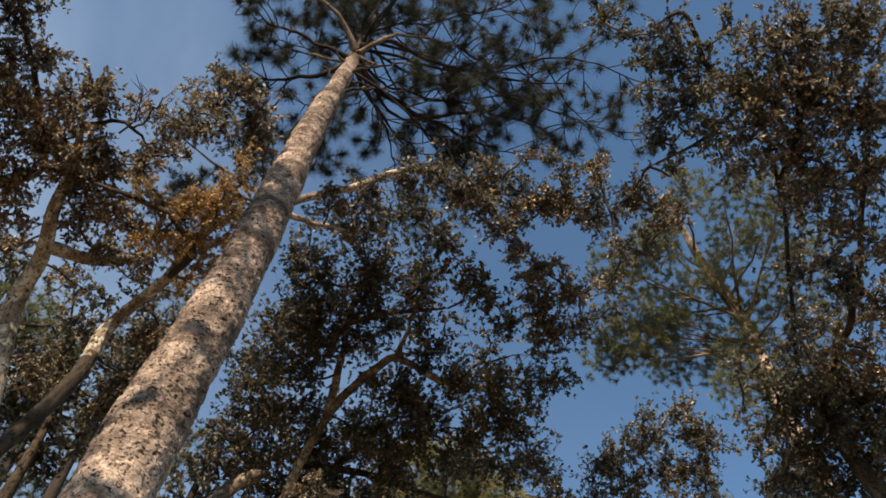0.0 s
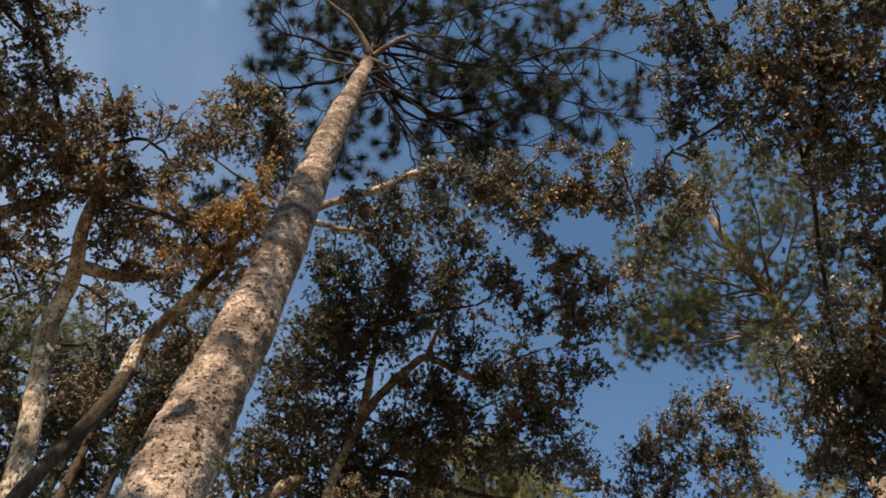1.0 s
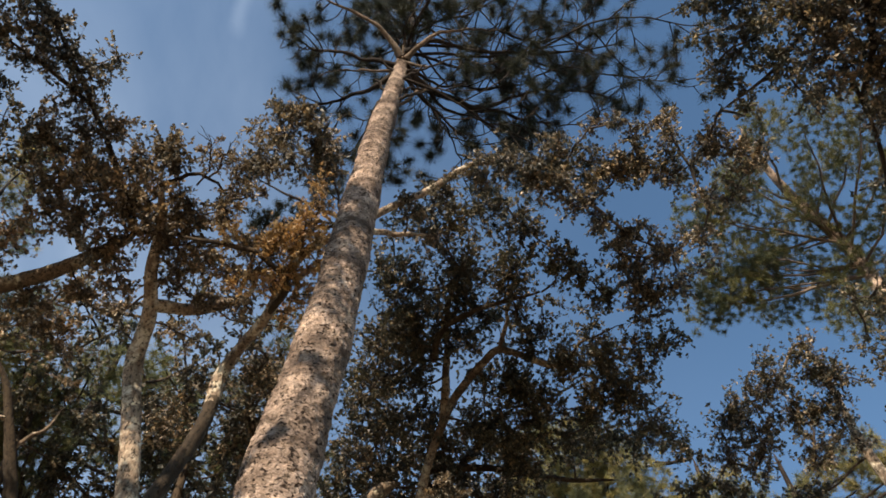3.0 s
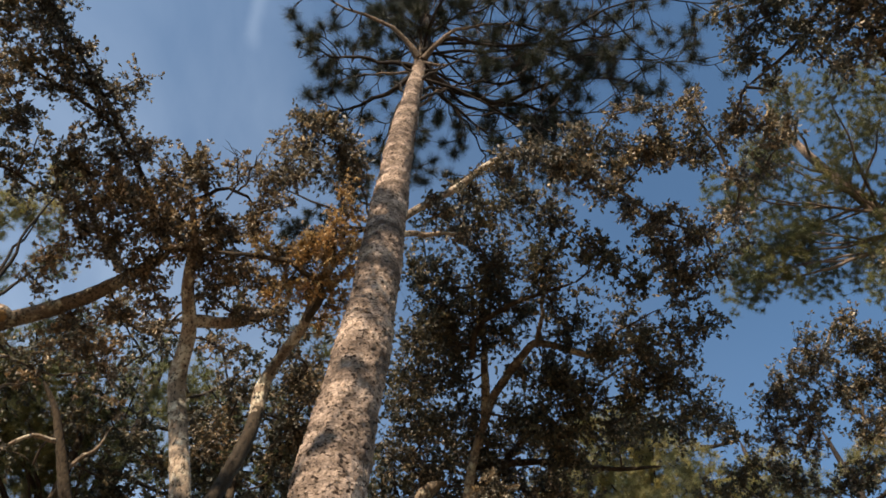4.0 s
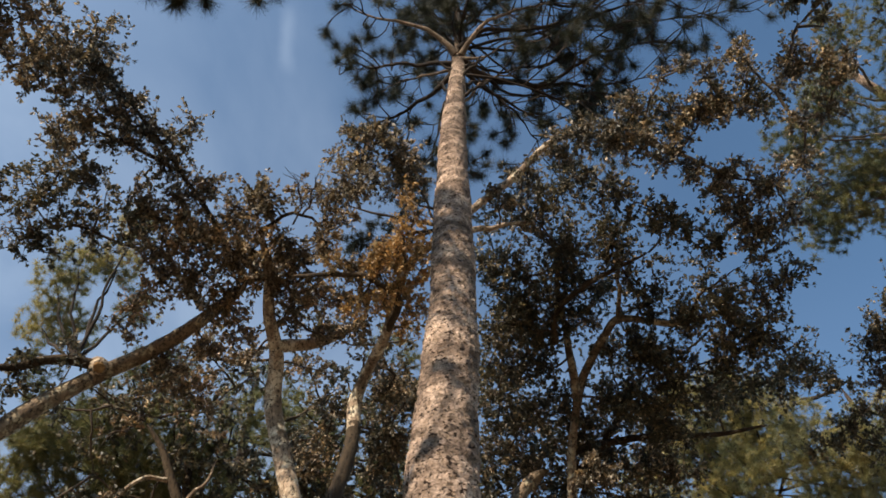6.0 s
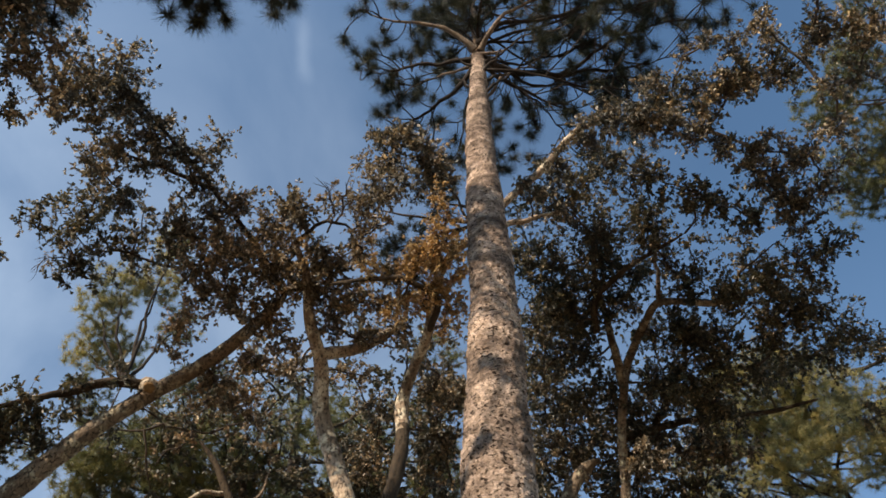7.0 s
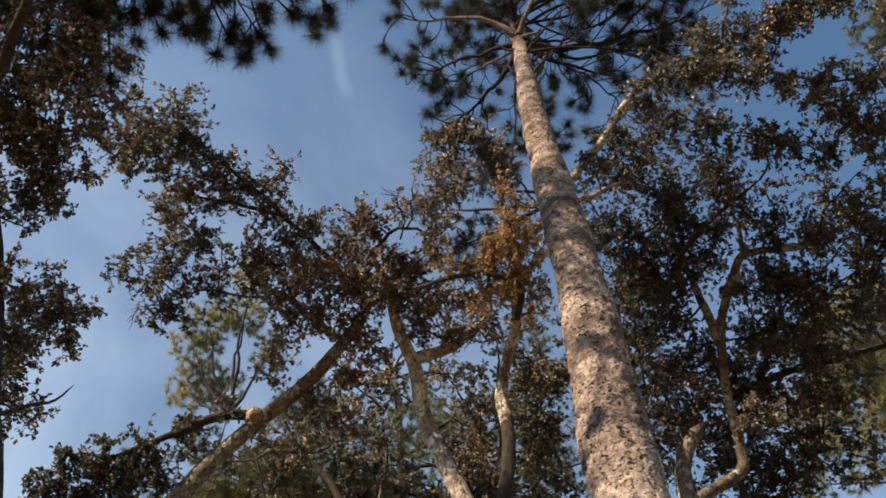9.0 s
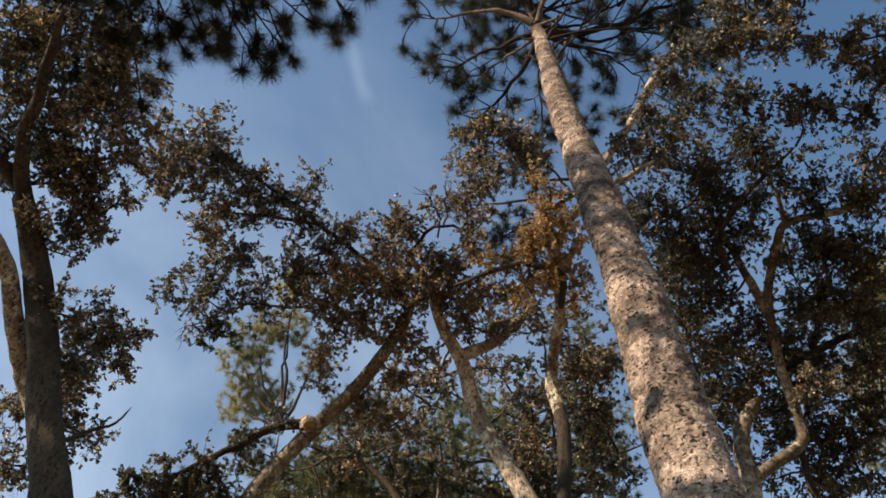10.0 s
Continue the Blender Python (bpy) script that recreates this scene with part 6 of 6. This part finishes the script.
w3 = limb(tree, J_limb3, [0.034, 0.028, 0.02, 0.01], OAK_DARK_SHADE_BARK)
w4 = limb(tree, [wt[-2], *J_limb4[1:]], [0.05, 0.034, 0.024, 0.012], OAK_DARK_SHADE_BARK)
oak_bough(tree, np.vstack([w3, w1[-25:]]), J1, GREEN, leaf=0.052, density=0.8)
oak_bough(tree, np.vstack([w2, w4[-15:]]), J2, OLIVE, leaf=0.052, density=0.75)
oak_bough(tree, np.vstack([w1[:40], w4]), J3, OLIVE, leaf=0.052, density=0.6)
oak_bough(tree, np.vstack([w1[:15], w4[:15], wt[-5:]]), J4, GREEN, leaf=0.055)
oak_bough(tree, w1[-12:], J5, OLIVE, leaf=0.052)
oak_bough(tree, np.vstack([w1[:30], w4[:20]]), J6, GREEN, leaf=0.055, density=0.9)
oak_bough(tree, np.vstack([w1[20:], w2, w4, w3]), J7, GREEN, leaf=0.052, density=0.7)
oak_bough(tree, np.vstack([w1[:20], w4[:15], wt[-8:]]), J8, GREEN, leaf=0.055, density=0.6)
oak_bough(tree, np.vstack([w1[:20], w4[:15], wt[-8:]]), J9, BROWN, leaf=0.055, density=0.5)

# small oak low in the sky gap
k0 = low(K_trunk, (0.3, -0.2))
tree = oak(k0, "small oak with grey-green leaves against open sky")
w1 = limb(tree, [k0, *K_trunk, *K_limb[1:]], [0.12, 0.075, 0.06, 0.05, 0.035, 0.025, 0.012], OAK_BARK, "trunk", step=0.1)
w1 = w1[-25:]
oak_bough(tree, w1, K1, GREEN, density=0.55, leaf=0.052)
oak_bough(tree, w1, K2 + K3, OLIVE, density=0.5, leaf=0.052)
oak_bough(tree, w1, K4, GREEN, density=0.7, leaf=0.06)


# slender oak low behind the leaning one
l0 = low(L_trunk, (0.1, 0.1))
tree = oak(l0, "slender dark oak with pale bare side branches in the wood", "background oaks")
w = limb(tree, [l0, *L_trunk], [0.12, 0.085, 0.078, 0.065, 0.05, 0.02], OAK_DARK_SHADE_BARK, "trunk", step=0.1)
w2 = limb(tree, L_branch, [0.032, 0.028, 0.022, 0.008], OAK_BARK)
w3 = limb(tree, L_side, [0.028, 0.022, 0.008], OAK_BARK)
oak_bough(tree, np.vstack([w[-15:], w2[-5:], w3[-5:]]), L1, BROWN, density=0.22)

# unseen oak added behind the camera; its thin crown dapples the trunks with shade
p0 = (-5.4, -4.2, -0.05)
tree = oak(p0, "unseen oak added so its thin crown dapples the trunks with shade")
w = limb(tree, [p0, (-5.3, -4.0, 5.0), (-5.0, -3.2, 8.5), (-4.6, -2.4, 11.0), (-4.3, -1.9, 13.5)], [0.2, 0.17, 0.12, 0.08, 0.03], OAK_DARK_SHADE_BARK, "trunk", step=0.15)
oak_bough(tree, w[len(w) // 2:], P1, OLIVE)
oak_bough(tree, w[len(w) // 2:], P2, OLIVE)

# oaks of the wood behind
def back_oak(base, trunk, boughs, mat, label, density=0.85, thick=1.0, limbs=()):
    t_ = oak(base, label, "background oaks")
    w = limb(t_, [base, *trunk], [0.16 * thick, 0.13 * thick, 0.09 * thick, 0.04 * thick], OAK_DARK_SHADE_BARK, "trunk", step=0.15)
    w = w[len(w) // 2:]
    for points, radii in limbs:
        start = w[np.linalg.norm(w - np.array(points[0]), axis=1).argmin()]
        w = np.vstack([w, limb(t_, [start, *points], [radii[0], *radii], OAK_DARK_SHADE_BARK)])
    for q in boughs:
        oak_bough(t_, w, q, mat, leaf=0.085, density=density)


back_oak((0.55, 9.9, -0.05), [(0.7, 9.9, 6), (0.66, 9.66, 10.07), (1.03, 9.2, 10.67)], [M1, M3, M4, M5, M6, M7], GREEN, "dark oak standing in the wood behind", 0.48, 0.5,
         [(M_limb, [0.06, 0.055, 0.05, 0.045, 0.035, 0.015]), (M_dark, [0.07, 0.06, 0.055, 0.045, 0.02])])
back_oak((-1.0, 11.0, -0.05), [(-0.9, 10.9, 6), (-0.7, 10.2, 9.5), (-0.4, 9.6, 11.5)], [M2], GREEN, "dark green oak behind the tall pine", 0.4)
back_oak((-2.9, 9.6, -0.05), [(-2.8, 9.5, 6), (-2.7, 9.0, 9), (-2.6, 8.6, 11)], [N1, N3, N4, N5], GREEN, "dull green oak among the trunks behind", 0.42)
back_oak((-5.2, 8.9, -0.05), [(-5.1, 8.8, 6), (-4.9, 8.4, 9), (-4.8, 8.0, 11)], [N2, N7, N8], GREEN, "shaded oak behind the leaning one", 0.4)

# ---- pines farther off ----
far_pine((10.9, 8.6, -0.05), [*I_trunk_low, *I_trunk], [0.26, 0.2, 0.18, 0.16, 0.12, 0.08, 0.04], I1 + I2 + I3, NEEDLE_PALE,
         "tall pine with pale upper trunk and open green crown", "yellow-green needles in small tufts", tufts=66, wood=PINE_BARK, limb_wood=PINE_LIMB_PALE_LIT)
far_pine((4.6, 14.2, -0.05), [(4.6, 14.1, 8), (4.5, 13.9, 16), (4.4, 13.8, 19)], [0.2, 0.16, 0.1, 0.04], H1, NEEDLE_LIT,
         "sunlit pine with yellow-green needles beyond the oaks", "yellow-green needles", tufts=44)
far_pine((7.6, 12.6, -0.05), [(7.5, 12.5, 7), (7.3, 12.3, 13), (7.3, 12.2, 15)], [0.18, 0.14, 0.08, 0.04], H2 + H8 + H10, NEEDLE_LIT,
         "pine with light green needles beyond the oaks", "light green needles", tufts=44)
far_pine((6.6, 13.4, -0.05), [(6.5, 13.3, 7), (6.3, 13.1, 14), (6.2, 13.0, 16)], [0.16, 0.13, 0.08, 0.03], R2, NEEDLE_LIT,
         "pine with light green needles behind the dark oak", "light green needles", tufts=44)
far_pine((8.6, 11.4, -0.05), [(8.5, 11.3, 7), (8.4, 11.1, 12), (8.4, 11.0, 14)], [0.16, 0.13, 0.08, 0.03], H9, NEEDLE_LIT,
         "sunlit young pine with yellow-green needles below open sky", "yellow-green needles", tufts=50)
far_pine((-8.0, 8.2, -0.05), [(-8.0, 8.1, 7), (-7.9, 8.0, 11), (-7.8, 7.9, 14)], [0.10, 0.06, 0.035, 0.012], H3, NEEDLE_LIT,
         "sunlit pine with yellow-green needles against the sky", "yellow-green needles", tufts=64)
far_pine((-7.6, 10.4, -0.05), [(-7.6, 10.4, 8), (-7.5, 10.3, 15), (-7.5, 10.2, 17)], [0.18, 0.14, 0.08, 0.04], H4, NEEDLE_MID,
         "pine with green needles in the wood beyond", "green needles", tufts=44)
far_pine((-4.4, 13.6, -0.05), [(-4.4, 13.5, 8), (-4.4, 13.4, 16), (-4.4, 13.3, 19)], [0.2, 0.16, 0.1, 0.04], H5, NEEDLE_MID,
         "tall pine with green needles in the wood beyond", "green needles", tufts=44)
far_pine((-6.8, 11.0, -0.05), [(-6.8, 10.9, 7), (-6.9, 10.8, 14), (-6.9, 10.8, 16)], [0.18, 0.14, 0.08, 0.04], H6, NEEDLE_MID,
         "pine with green needles standing among oaks", "green needles", tufts=44)
far_pine((-4.9, 9.7, -0.05), [(-4.9, 9.6, 7), (-4.8, 9.5, 13), (-4.8, 9.4, 15)], [0.16, 0.13, 0.08, 0.03], O1, NEEDLE_MID,
         "green pine filling the wood behind the oaks", "green needles", tufts=44)
far_pine((-2.6, 10.8, -0.05), [(-2.6, 10.7, 7), (-2.6, 10.5, 13), (-2.6, 10.4, 15)], [0.16, 0.13, 0.08, 0.03], O2, NEEDLE_MID,
         "slender green pine among the oak trunks", "green needles", tufts=44)
far_pine((-1.35, 7.0, -0.05), [(-0.92, 7.0, 8.5), (-0.5, 7.0, 15), (-0.39, 7.0, 16.5)], [0.12, 0.10, 0.06, 0.03], H7, NEEDLE,
         "dark pine half hidden behind the tall pine", "dark green needles", tufts=44)
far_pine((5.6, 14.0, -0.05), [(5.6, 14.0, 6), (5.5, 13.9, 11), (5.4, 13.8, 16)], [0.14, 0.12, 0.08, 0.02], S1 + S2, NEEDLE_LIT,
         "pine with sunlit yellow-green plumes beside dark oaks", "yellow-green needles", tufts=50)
far_pine((-5.6, 10.6, -0.05), [(-5.6, 10.5, 6), (-5.5, 10.4, 11), (-5.5, 10.3, 14)], [0.15, 0.12, 0.07, 0.03], O3 + O4, NEEDLE_MID,
         "grey-green pine below the leaning oak", "dull green needles", tufts=50)
